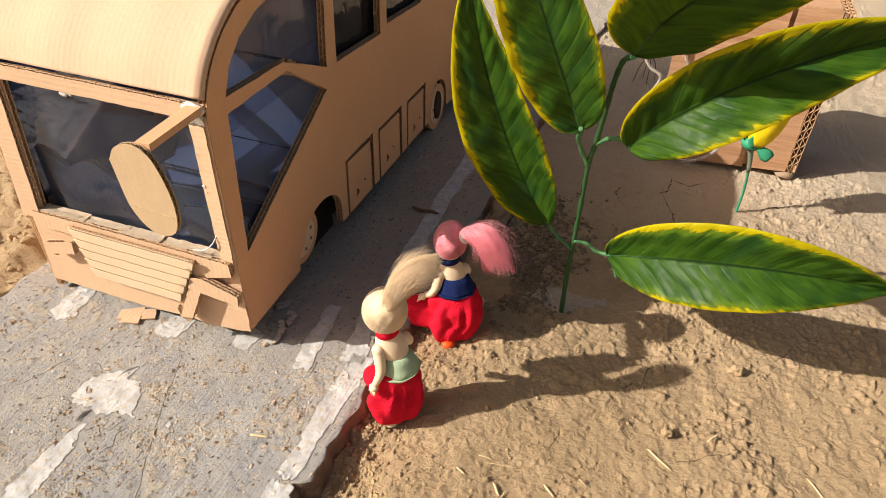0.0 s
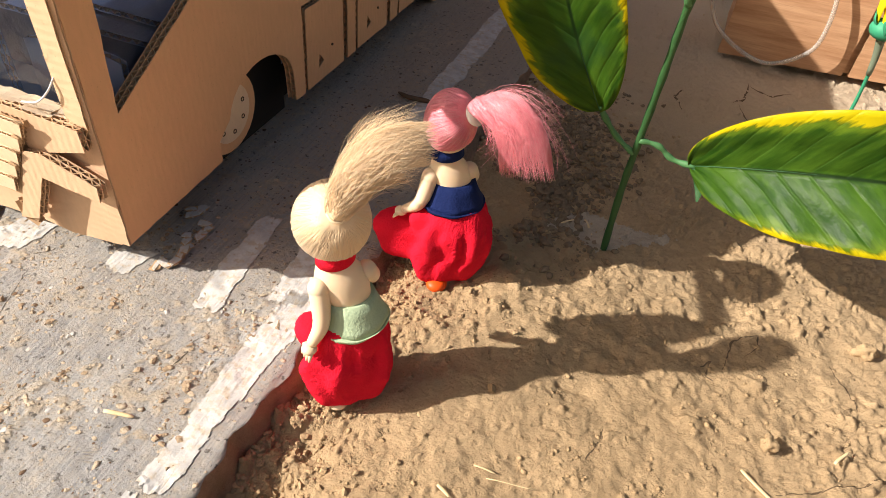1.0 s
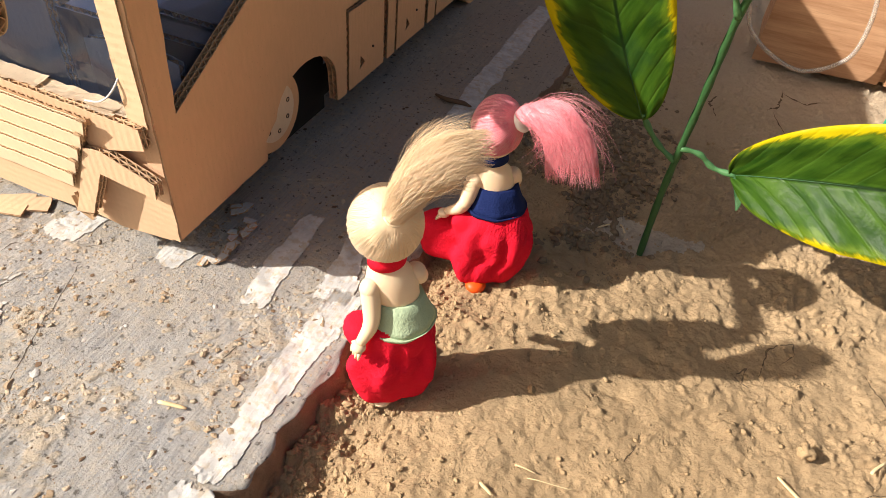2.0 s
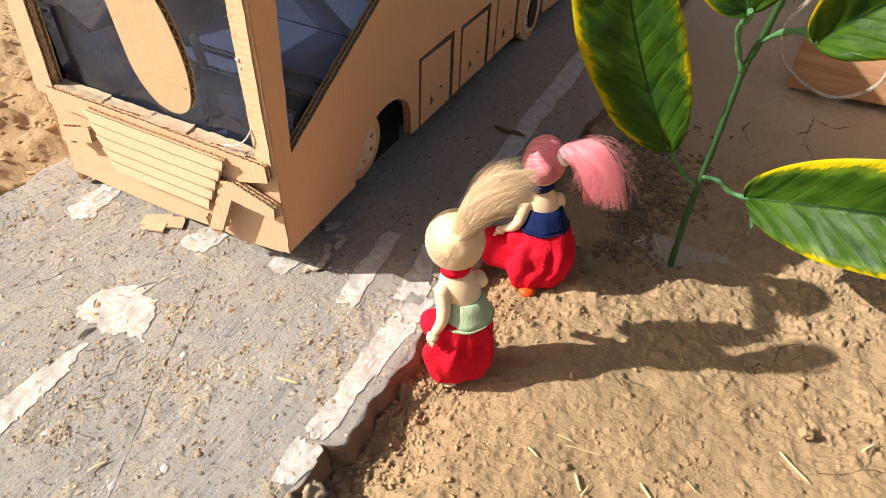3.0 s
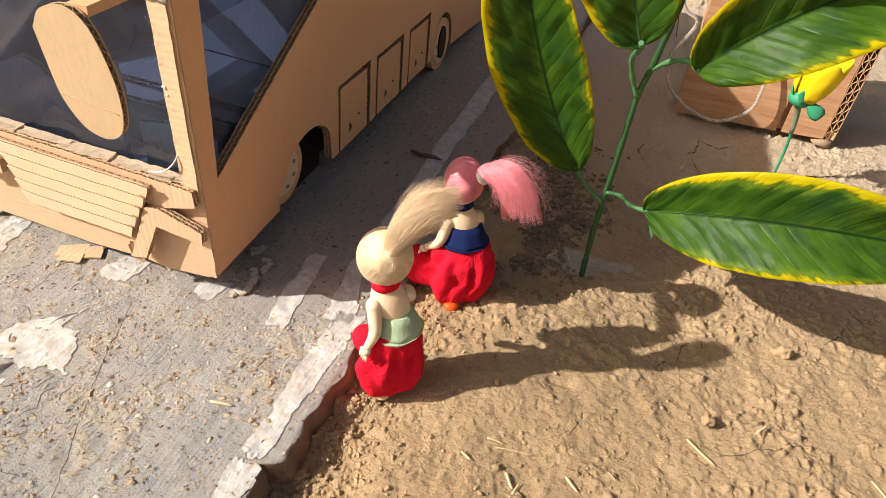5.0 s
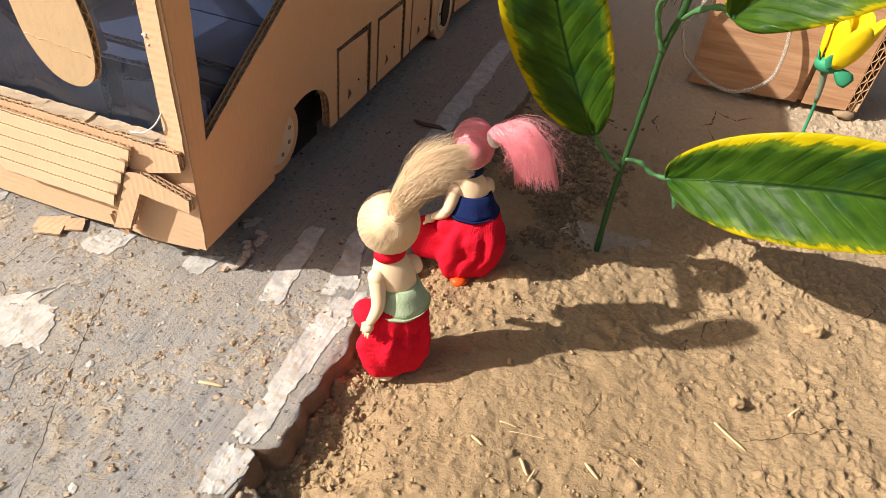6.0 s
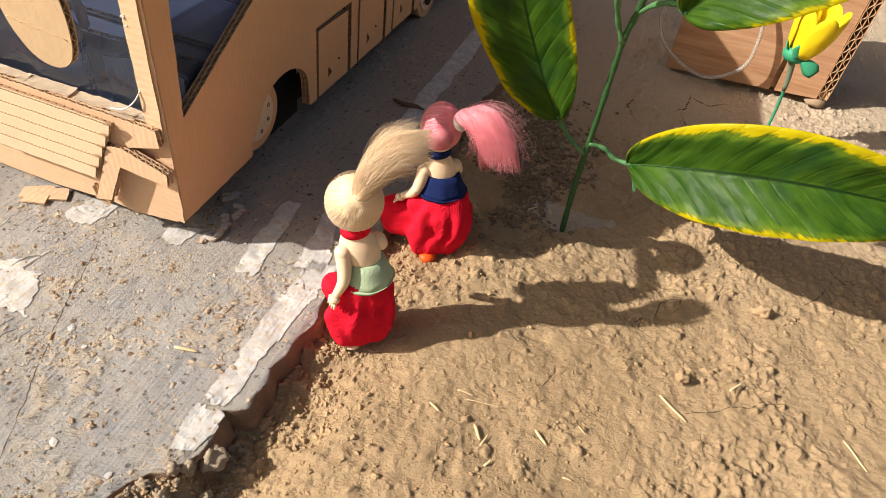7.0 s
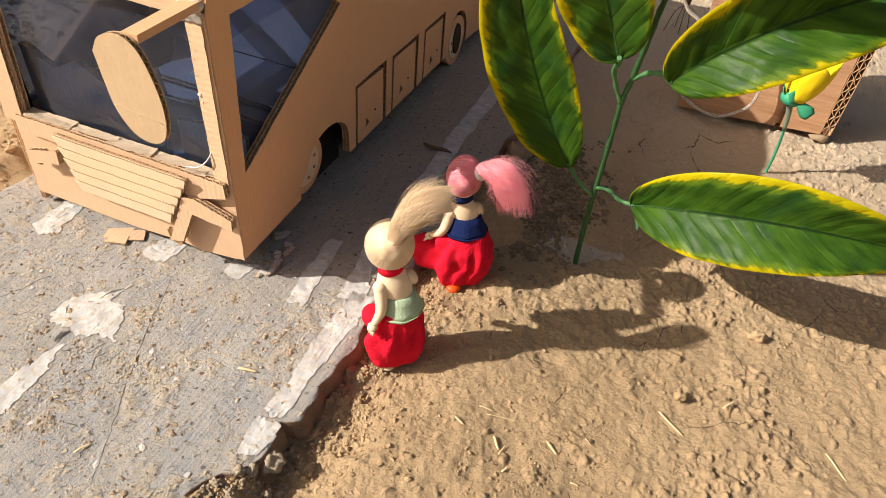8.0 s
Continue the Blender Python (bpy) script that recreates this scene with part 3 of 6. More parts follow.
tagged(road, "miniature grey painted road slab with sandy dust and a broken kerb edge", "road", kind="structure")


def paint_patch(name, outline, keep, seed, label, gap=0.0005, height=road_height, material=PAINT, category="road marking", group="white road markings"):
    """Worn paint lying on the road: a fine sheet within an outline, with chips missing and ragged borders."""
    ox, oy = np.array([q[0] for q in outline]), np.array([q[1] for q in outline])
    xs, ys = np.arange(ox.min() - 0.004, ox.max() + 0.004, gap), np.arange(oy.min() - 0.004, oy.max() + 0.004, gap)
    X, Y = np.meshgrid(xs, ys)
    inside, near = np.zeros(X.shape, bool), np.full(X.shape, 9.0)
    for x0, y0, x1, y1 in zip(ox, oy, np.roll(ox, -1), np.roll(oy, -1)):
        cross = ((y0 > Y) != (y1 > Y)) & (X < (x1 - x0) * (Y - y0) / (y1 - y0 + 1e-9) + x0)
        inside ^= cross
        k = np.clip(((X - x0) * (x1 - x0) + (Y - y0) * (y1 - y0)) / ((x1 - x0) ** 2 + (y1 - y0) ** 2), 0, 1)
        near = np.minimum(near, np.hypot(X - x0 - k * (x1 - x0), Y - y0 - k * (y1 - y0)))
    depth = np.where(inside, near, -near) / 0.004
    wear = 0.65 * fbm(X, Y, 0.014, seed, 5, 0.65) + 0.6 * fbm(X * 2.4, Y * 0.45, 0.006, seed + 40, 4, 0.65)
    hold = (np.minimum(depth * 1.4, 1.0) + wear * 0.70 - (0.25 * caked(X, Y) if height is road_height else 0))[:-1, :-1]
    limit = kerb_x(Y) - 0.0012
    over = (X > limit)[:-1, :-1]
    if height is road_height:
        X = np.minimum(X, limit)
    P = np.stack([X, Y, height(X, Y) + 0.00045], -1)
    ob = part(name, grid_mesh(name, P, (hold < keep) | (over & (height is road_height))), material)
    return tagged(ob, label, category, group, "structure")


EDGE_LINE = "worn white edge line painted along the road's kerb"
DASH = "worn white dash of a crossing painted on the grey road"
CENTRE = "torn worn patch of white paint in the middle of the grey road"
paint_patch("edge_line", [(0.0745, 0.385), (0.0735, 0.345), (0.0758, 0.318), (0.0770, 0.290), (0.0762, 0.2675), (0.0900, 0.2660), (0.0908, 0.292), (0.0915, 0.318), (0.0920, 0.345), (0.0935, 0.385)], 0.12, 201, EDGE_LINE)
paint_patch("edge_line", [(0.0755, 0.2635), (0.0772, 0.245), (0.0790, 0.236), (0.0880, 0.239), (0.0922, 0.2452), (0.0942, 0.2533), (0.0915, 0.2630)], -0.15, 203, EDGE_LINE)
paint_patch("edge_line", [(0.069, 0.374), (0.085, 0.378), (0.082, 0.400), (0.074, 0.418), (0.070, 0.445), (0.058, 0.445), (0.063, 0.415)], 0.05, 205, EDGE_LINE)
paint_patch("edge_line", [(0.060, 0.470), (0.078, 0.47), (0.074, 0.60), (0.072, 0.80), (0.055, 0.80), (0.056, 0.60)], 0.05, 211, EDGE_LINE)
paint_patch("edge_line", [(0.054, 0.84), (0.070, 0.84), (0.070, 1.5), (0.052, 1.5)], 0.0, 215, EDGE_LINE)
paint_patch("crossing_dash", [(0.036, 0.354), (0.050, 0.354), (0.043, 0.432), (0.029, 0.428)], 0.02, 221, DASH)
paint_patch("crossing_dash", [(-0.020, 0.358), (-0.013, 0.354), (-0.005, 0.357), (-0.003, 0.376), (-0.022, 0.372)], 0.0, 231, DASH)
paint_patch("crossing_dash", [(-0.088, 0.348), (-0.077, 0.343), (-0.066, 0.347), (-0.063, 0.371), (-0.084, 0.370)], 0.05, 236, DASH)
paint_patch("crossing_dash", [(-0.182, 0.333), (-0.170, 0.327), (-0.159, 0.336), (-0.168, 0.376), (-0.186, 0.374)], 0.2, 241, DASH)
paint_patch("centre_dash", [(-0.0995, 0.271), (-0.092, 0.2645), (-0.079, 0.2665), (-0.068, 0.262), (-0.057, 0.270), (-0.0445, 0.2705), (-0.050, 0.284), (-0.0610, 0.2985), (-0.0727, 0.2975), (-0.0700, 0.3165), (-0.0835, 0.300), (-0.0955, 0.2885)], 0.10, 251, CENTRE)
paint_patch("centre_dash", [(-0.0745, 0.258), (-0.0690, 0.2545), (-0.0650, 0.237), (-0.0605, 0.2117), (-0.0600, 0.165), (-0.0770, 0.160), (-0.0790, 0.2183), (-0.0770, 0.2367)], 0.05, 261, CENTRE)


def paint_flake(x, y, length, width, rz, curl):
    """A strip of paint that has let go of the road and rolls up along one side."""
    bm = bmesh.new()
    rows = []
    for i in range(15):
        u = i / 14
        w = width * math.sin(0.25 + 2.7 * u) * (1 + 0.25 * noise.noise((u * 6, x * 90, 0)))
        rows.append([bm.verts.new((length * (u - 0.5) + 0.0006 * noise.noise((u * 5, v * 3, y * 50)), w * math.sin(v * curl) / curl, 0.0004 + w * (1 - math.cos(v * curl)) / curl + 0.0003 * noise.noise((u * 7, v * 2, x * 70)))) for v in (0, 0.2, 0.4, 0.6, 0.8, 1.0)])
    for p, q in zip(rows, rows[1:]):
        for k in range(5):
            bm.faces.new((p[k], q[k], q[k + 1], p[k + 1]))
    bmesh.ops.solidify(bm, geom=bm.faces[:], thickness=0.0004)
    ob = part("paint_flake", bm, PAINT, None, "", True)
    ob.matrix_world = pose(x, y, float(road_height(np.array([x]), np.array([y]))[0]), 0, 0, rz)
    tagged(ob, "curled flake of white paint lifting off the grey road", "paint flake", "lifting flakes of paint")


for x, y, l, w, rz, k in ((-0.0760, 0.2590, 0.012, 0.0030, 78, 1.5), (-0.0745, 0.3040, 0.016, 0.0022, 62, 0.9), (-0.0905, 0.2790, 0.008, 0.0018, 120, 0.9)):
    paint_flake(x, y, l, w, rz, k)


paint_patch("mud_crust", [(0.176, 0.502), (0.188, 0.522), (0.205, 0.535), (0.222, 0.532), (0.258, 0.534), (0.236, 0.515), (0.214, 0.497), (0.196, 0.505)], 0.1, 271, "pale smooth crust of dried mud by the plant's stem", 0.001, soil_height, PALE_MUD, "mud crust", "")


def crack_line(pts, width, height, material, label):
    """A dirt-filled crack: a thin wandering strip sunk between its crumbled lips. The long painted shadow line uses it
    too.
    """
    line = [Vector((*a, 0)).lerp(Vector((*b, 0)), i / 9) for a, b in zip(pts, pts[1:]) for i in range(9)]
    xs, ys = np.array([p.x for p in line]), np.array([p.y for p in line])
    xs = xs + 0.0010 * fbm(ys, xs, 0.006, 401, 3)
    ys = ys + 0.0008 * fbm(xs, ys, 0.006, 411, 3)
    dx, dy = np.gradient(xs), np.gradient(ys)
    size = np.hypot(dx, dy) + 1e-9
    ax, ay = -dy / size, dx / size
    ends = np.sin(np.linspace(0, math.pi, len(xs))) ** 0.5
    w = width * (0.55 + 0.45 * vnoise(ys * 3, xs * 3, 0.008, 405)) * ends + 0.00003
    P = np.stack([np.stack([xs + k * w * ax, ys + k * w * ay, height(xs + k * w * ax, ys + k * w * ay) + h], -1) for k, h in ((-1.0, 0.00012), (1.0, 0.00012))], 1)
    return tagged(part("crack", grid_mesh("crack", P), material), label, "crack", kind="structure")


SOIL_GAP = soil_material("soil_crack_earth", (0.20, 0.14, 0.085), (0.12, 0.08, 0.05))
DIRT_AND_SHADOW = soil_material("crack_dirt_and_shadow", (0.17, 0.14, 0.11), (0.09, 0.075, 0.06))
for pts in ([(-0.113, 0.313), (-0.112, 0.324), (-0.113, 0.331), (-0.108, 0.345)], [(0.052, 0.318), (0.054, 0.327), (0.0525, 0.335), (0.055, 0.346)], [(-0.075, 0.252), (-0.066, 0.250), (-0.060, 0.257), (-0.055, 0.250)], [(-0.143, 0.262), (-0.136, 0.274), (-0.131, 0.292), (-0.125, 0.300)], [(-0.045, 0.236), (-0.040, 0.246), (-0.044, 0.256), (-0.041, 0.264)]):
    crack_line(pts, 0.00045, road_height, DIRT_AND_SHADOW, "short jagged crack in the grey road surface")
# dark strip painted where a thin straight shadow crosses the road
crack_line([(-0.052, 0.339), (-0.0485, 0.331), (-0.0395, 0.309), (-0.0303, 0.286), (-0.0228, 0.270), (-0.0156, 0.2541), (-0.001, 0.226), (0.0128, 0.198), (0.022, 0.180)], 0.00032, road_height, DIRT_AND_SHADOW, "long thin straight shadow line drawn across the grey road")
rnd = random.Random(31)
for cx, cy, n in ((-0.035, 0.262, 3), (-0.045, 0.248, 3), (-0.030, 0.233, 4), (-0.070, 0.318, 2), (-0.098, 0.258, 2), (-0.110, 0.330, 2), (-0.062, 0.355, 2)):
    for k in range(n):
        x, y, a = cx + rnd.gauss(0, 0.012), cy + rnd.gauss(0, 0.010), rnd.uniform(0.3, 2.2)
        line = [(x, y)]
        for i in range(4):
            a += rnd.uniform(-0.9, 0.9)
            line.append((line[-1][0] + 0.0032 * math.cos(a), line[-1][1] + 0.0032 * math.sin(a)))
        crack_line(line, 0.0003, road_height, DIRT_AND_SHADOW, "short jagged crack in the grey road surface")

for pts in ([(0.2409, 0.3617), (0.2445, 0.3737), (0.244, 0.3811)], [(0.3227, 0.3813), (0.3331, 0.3851), (0.3451, 0.3931), (0.3573, 0.3997), (0.3661, 0.4079), (0.3804, 0.4106)], [(0.3322, 0.3745), (0.3352, 0.3597), (0.3456, 0.3563), (0.3559, 0.3491), (0.3595, 0.3393)], [(0.3685, 0.371), (0.3719, 0.3624)], [(0.288, 0.773), (0.286, 0.746), (0.277, 0.729)], [(0.283, 0.729), (0.294, 0.704), (0.299, 0.678)], [(0.353, 0.720), (0.380, 0.737), (0.414, 0.759), (0.445, 0.790)], [(0.287, 0.770), (0.309, 0.769), (0.327, 0.782)], [(0.295, 0.443), (0.297, 0.454), (0.297, 0.463), (0.303, 0.471), (0.310, 0.475), (0.311, 0.466), (0.305, 0.457)], [(0.284, 0.440), (0.289, 0.446), (0.287, 0.436), (0.292, 0.434)], [(0.409, 0.553), (0.4185, 0.5475), (0.4255, 0.546), (0.435, 0.552)], [(0.3945, 0.510), (0.402, 0.5205), (0.410, 0.5345)], [(0.3475, 0.472), (0.3525, 0.4637), (0.358, 0.4536), (0.360, 0.443)], [(0.24, 0.70), (0.232, 0.716), (0.238, 0.730)]):
    crack_line(pts, 0.0007 if pts[0][1] < 0.6 else 0.0013, soil_height, SOIL_GAP, "thin dry crack in the sandy soil")

# ---- cardboard bus ----
FRONT = 0.361
bus = thing("cardboard_bus", "handmade toy bus of brown corrugated cardboard with dark film windows", "toy bus", (0, 0, 0))


def arc(cx, cy, rx, ry, a0, a1, n):
    return [(cx + rx * math.cos(radians(a0 + (a1 - a0) * i / n)), cy + ry * math.sin(radians(a0 + (a1 - a0) * i / n))) for i in range(n + 1)]


ROOF_ARC = [(0.361, 0.203), (0.364, 0.213), (0.370, 0.225), (0.378, 0.235), (0.390, 0.246), (0.408, 0.257), (0.432, 0.265), (0.46, 0.269)]
DOORS = [(0.529, 0.588, 0.081), (0.600, 0.659, 0.079), (0.673, 0.728, 0.077)]
REAR = 0.935


def bottom_at(y):
    return 0.0215 if y < 0.74 else 0.0215 - (y - 0.74) / 0.195 * 0.016


outer = [(0.361, 0.020), (0.437, 0.023), (0.437, 0.036)] + arc(0.482, 0.040, 0.034, 0.026, 170, 8, 12) + [(0.517, 0.022)]
for a, b, top in DOORS:
    outer += [(a, 0.0215), (a, top), (b, top), (b, 0.0213)]
outer += [(0.7372, 0.021), (0.7372, 0.03)] + arc(0.768, 0.030, 0.0305, 0.0325, 178, 2, 14) + [(0.7990, 0.0175)]
outer += [(REAR, bottom_at(REAR)), (REAR, 0.262)] + ROOF_ARC[::-1]
LOW_WINDOW = [(0.375, 0.088), (0.508, 0.160), (0.454, 0.197), (0.381, 0.196)]
UP_WINDOW = [(0.382, 0.207), (0.450, 0.205), (0.511, 0.178), (0.516, 0.252), (0.450, 0.254), (0.425, 0.248), (0.405, 0.238), (0.390, 0.224)]
UP_ROW = [[(a, 0.176), (a + 0.086, 0.171), (a + 0.088, 0.249), (a + 0.003, 0.250)] for a in (0.527, 0.627, 0.728, 0.829)]
card("side_panel", [outer, LOW_WINDOW, UP_WINDOW, *UP_ROW], 0.0066, on_side(-0.0066), bus, CARD_Y, 2, seed=3)
left_outer = [(0.361, 0.004), (REAR, 0.002), (REAR, 0.262)] + ROOF_ARC[::-1]
card("side_panel", [left_outer, LOW_WINDOW, UP_WINDOW, *UP_ROW], 0.005, on_side(-0.200), bus, CARD_Y, 2, seed=4)
for a, b, top in DOORS:
    y0, y1 = a + 0.0036, b - 0.0054
    cx = y0 + 0.018
    notch = [(cx - 0.003, 0.031), (cx + 0.004, 0.034), (cx - 0.002, 0.041)]
    card("luggage_door", [[(y0, 0.0215), (y1, 0.021), (y1 - 0.001, top - 0.0052), (y0 + 0.001, top - 0.0040)], notch], 0.005, on_side(-0.0053), bus, CARD_Y, 2, seed=int(a * 1000))
    bm = bmesh.new()
    tube(bm, [(0.0005, y0 + 0.033, 0.041), (-0.002, y0 + 0.033, 0.041)], 0.0009, 8)
    part("rivet", bm, INK, bus)

# black sheet added behind the doors to paint the shade in their gaps
bm = bmesh.new()
box(bm, -0.0085, -0.0062, 0.525, 0.735, 0.020, 0.086)
part("gap_shade_sheet", bm, BLACK, bus)

# dark underside, floor and linings
bm = bmesh.new()
box(bm, -0.194, -0.026, 0.372, REAR - 0.004, 0.030, 0.033)
part("floor_panel", bm, LINING, bus)
bm = bmesh.new()
box(bm, -0.194, -0.0075, REAR - 0.006, REAR - 0.001, 0.03, 0.255)
part("rear_panel", bm, CARD_X, bus)


def roof_sheet():
    line = smooth_line([(0, y, z + 0.001) for y, z in [(0.3635, 0.2120), (0.3660, 0.2175), *ROOF_ARC[2:]]] + [(0, 0.6, 0.269), (0, REAR + 0.002, 0.264)], 4)
    bm = bmesh.new()
    rows = []
    for i, p in enumerate(line):
        t = (line[min(i + 1, len(line) - 1)] - line[max(i - 1, 0)]).normalized()
        n = Vector((0, -t.z, t.y))
        row = []
        for j in range(25):
            x = -0.203 + 0.2025 * j / 24
            sag = 0.0006 * math.sin(j * 0.8) + 0.0005 * noise.noise((x * 40, p.y * 30, 1))
            q = Vector((x, p.y, p.z)) + n * (0.0005 + sag)
            row.append((bm.verts.new(q + n * 0.0032), bm.verts.new(q)))
        rows.append(row)
    for a, b in zip(rows, rows[1:]):
        for j in range(24):
            bm.faces.new((a[j][0], a[j + 1][0], b[j + 1][0], b[j][0]))
            bm.faces.new((a[j][1], b[j][1], b[j + 1][1], a[j + 1][1]))
        for j, w in ((0, 1), (24, -1)):
            bm.faces.new((a[j][0], b[j][0], b[j][1], a[j][1])[::w])
    for a, w in ((rows[0], 1), (rows[-1], -1)):
        for j in range(24):
            bm.faces.new((a[j][0], a[j][1], a[j + 1][1], a[j + 1][0])[::w])
    return bm


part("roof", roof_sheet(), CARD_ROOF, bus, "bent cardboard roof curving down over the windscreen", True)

# black boards added under the floor: they stop light leaks and prop the bus
for x in (-0.034, -0.165):
    bm = bmesh.new()
    box(bm, x, x + 0.004, 0.40, REAR - 0.01, 0.0015, 0.030)
    part("light_stop_board", bm, BLACK, bus)
# black boards added behind the wheels to paint the shade in the arches
for y in (0.455, 0.738):
    bm = bmesh.new()
    box(bm, -0.025, -0.021, y - 0.02, y + 0.078, 0.0015, 0.072)
    box(bm, -0.034, -0.0055, y - 0.02, y + 0.078, 0.070, 0.073)
    part("arch_shade_board", bm, BLACK, bus)

# front: frame round the windscreen, lower panel
frame_outer = [(-0.198, 0.012), (-0.100, 0.0115), (-0.057, 0.0150), (-0.038, 0.0132), (-0.0055, 0.018), (-0.0055, 0.2105), (-0.182, 0.2105)]
screen_hole = [(-0.178, 0.084), (-0.010, 0.086), (-0.011, 0.2005), (-0.166, 0.2005)]
card("front_panel", [frame_outer, screen_hole], 0.004, on_front(FRONT + 0.003), bus, CARD_Z, 1, seed=7)
# worn pillar strip beside the screen
card("pillar_strip", [[(-0.0120, 0.088), (-0.0012, 0.088), (-0.0016, 0.2085), (-0.0125, 0.206)]], 0.0014, on_front(FRONT - 0.0016), bus, CARD_WORN, 1, seed=8, rough=0.0003)
card("corner_strip", [[(-0.0085, 0.0195), (0.0004, 0.0200), (0.0004, 0.2040), (-0.0085, 0.2040)]], 0.0012, on_front(FRONT - 0.0004), bus, CARD_Z, 1, seed=9, rough=0.0004)
card("header_strip", [[(-0.184, 0.2015), (-0.010, 0.2015), (-0.010, 0.2120), (-0.184, 0.2120)]], 0.003, on_front(FRONT - 0.0015), bus, CARD_Z, 1, seed=10)
card("left_pillar", [[(-0.197, 0.082), (-0.179, 0.082), (-0.167, 0.206), (-0.183, 0.206)]], 0.006, on_front(FRONT + 0.001), bus, CARD_Z, 2, seed=11)
film_pts = np.array([[(-0.188 + 0.181 * i / 24, FRONT + 0.006 + 0.0010 * math.sin(i * 0.7 + j * 0.35), 0.080 + 0.124 * j / 18) for i in range(25)] for j in range(19)])
part("windscreen", grid_mesh("windscreen", film_pts), FILM, bus, "tinted plastic film windscreen")
for pts in (LOW_WINDOW, UP_WINDOW, *UP_ROW):
    for x in (-0.0095, -0.1935):
        ys_, zs_ = [p[0] for p in pts], [p[1] for p in pts]
        P = np.array([[(x + 0.0008 * noise.noise((i * 0.4, j * 0.5, x * 9)), min(ys_) - 0.004 + (max(ys_) - min(ys_) + 0.008) * i / 12, min(zs_) - 0.003 + (max(zs_) - min(zs_) + 0.006) * j / 10) for i in range(13)] for j in range(11)])
        P[..., 1] = np.maximum(P[..., 1], FRONT + 0.006)
        P[..., 2] = np.minimum(P[..., 2], np.interp(P[..., 1], [q[0] for q in ROOF_ARC], [q[1] for q in ROOF_ARC]) - 0.004)
        part("window_film", grid_mesh("window_film", P), FILM_DARK if pts in UP_ROW else FILM_SIDE if x > -0.1 else FILM_LEFT, bus)

# sill shelf over the bumper
bm = bmesh.new()
shelf = [[Vector((-0.182 + 0.180 * i / 40, FRONT - 0.0050 + 0.0118 * j / 4, 0.0885 + 0.0004 * math.sin(i * 1.3) * (j / 4) + 0.0012 * noise.noise((i * 0.6, j * 0.9, 4)) - 0.0015 * j / 4)) for j in range(5)] for i in range(41)]
vs = [[bm.verts.new(p) for p in r] for r in shelf]
for a, b in zip(vs, vs[1:]):
    for j in range(4):
        bm.faces.new((a[j], b[j], b[j + 1], a[j + 1]))
bmesh.ops.solidify(bm, geom=bm.faces[:], thickness=0.0015)
bmesh.ops.recalc_face_normals(bm, faces=bm.faces[:])
part("sill_shelf", bm, CARD_PALE, bus, "torn pale cardboard sill shelf", True)
rnd = random.Random(91)
for k in range(14):
    x = -0.178 + 0.172 * (k + rnd.random()) / 14
    w, d = rnd.uniform(0.017, 0.026), rnd.uniform(0.006, 0.010)
    bm = bmesh.new()
    rows = [[bm.verts.new((x + w * (i / 5 - 0.5), FRONT + 0.0015 - d * 0.2 + d * (j / 3 - 0.5) + 0.0008 * noise.noise((i * 1.3, k, j)), 0.0902 + 0.0005 * (k % 3) + 0.0010 * noise.noise((i * 0.9 + k, j * 0.8, 2)) + 0.0008 * (j == 3))) for j in range(4)] for i in range(6)]
    for p, q in zip(rows, rows[1:]):
        for j in range(3):
            bm.faces.new((p[j], q[j], q[j + 1], p[j + 1]))
    bmesh.ops.solidify(bm, geom=bm.faces[:], thickness=0.0006)
    bmesh.ops.recalc_face_normals(bm, faces=bm.faces[:])
    part("torn_flake", bm, PAPER, bus)
card("sill_band", [[(-0.1835, 0.0893), (-0.090, 0.0905), (-0.0028, 0.0897), (-0.0024, 0.0786), (-0.036, 0.0675), (-0.040, 0.0770), (-0.152, 0.0757), (-0.185, 0.0767)]], 0.0058, on_front(FRONT - 0.0012), bus, CARD_X, 2, seed=12)
# grille of five overlapping slats
for i in range(5):
    z1 = 0.0872 - 0.0090 * i
    m = Matrix.Translation((0, FRONT - 0.0108, z1)) @ Matrix.Rotation(radians(11), 4, "X") @ on_front(0)
    l, r = -0.1440 + 0.0022 * i, -0.0290 - 0.0048 * i
    card("grille_slat", [[(l, 0.0), (r, 0.0008), (r - 0.0050, -0.0098), (l + 0.0016, -0.0102)]], 0.0018, m, bus, CARD_PALE, 1, seed=20 + i, rough=0.0003, wave=0.0028)
card("grille_backing", [[(-0.146, 0.0865), (-0.031, 0.0865), (-0.052, 0.0385), (-0.134, 0.0385)]], 0.003, on_front(FRONT - 0.0058), bus, FLUTE, 1, seed=26)
# lamp surrounds on both ends of the bumper
card("lamp_bracket", [[(-0.0375, 0.0700), (-0.0275, 0.0716), (0.0022, 0.0635), (0.0012, 0.0545), (-0.0312, 0.0572), (-0.0452, 0.0268), (-0.0580, 0.0232), (-0.0430, 0.0560)]], 0.0055, on_front(FRONT - 0.0050), bus, CARD_X, 2, seed=27)
card("lamp_cover", [[(-0.178, 0.0626), (-0.147, 0.0715), (-0.1486, 0.0592), (-0.1803, 0.0513)]], 0.005, on_front(FRONT - 0.006), bus, CARD_X, 1, seed=28)

# mirror on an arm
mirror_arm = bmesh.new()
a, b = Vector((-0.0045, 0.360, 0.2095)), Vector((0.004, 0.302, 0.2135))
d = (b - a).normalized()
side = d.cross(Vector((0, 0, 1))).normalized()
up = side.cross(d)
vs = []
for p, w in ((a, 0.0050), (b, 0.0046)):
    vs += [mirror_arm.verts.new(p + side * s * w + up * u) for s in (-1, 1) for u in (-0.0022, 0.0022)]
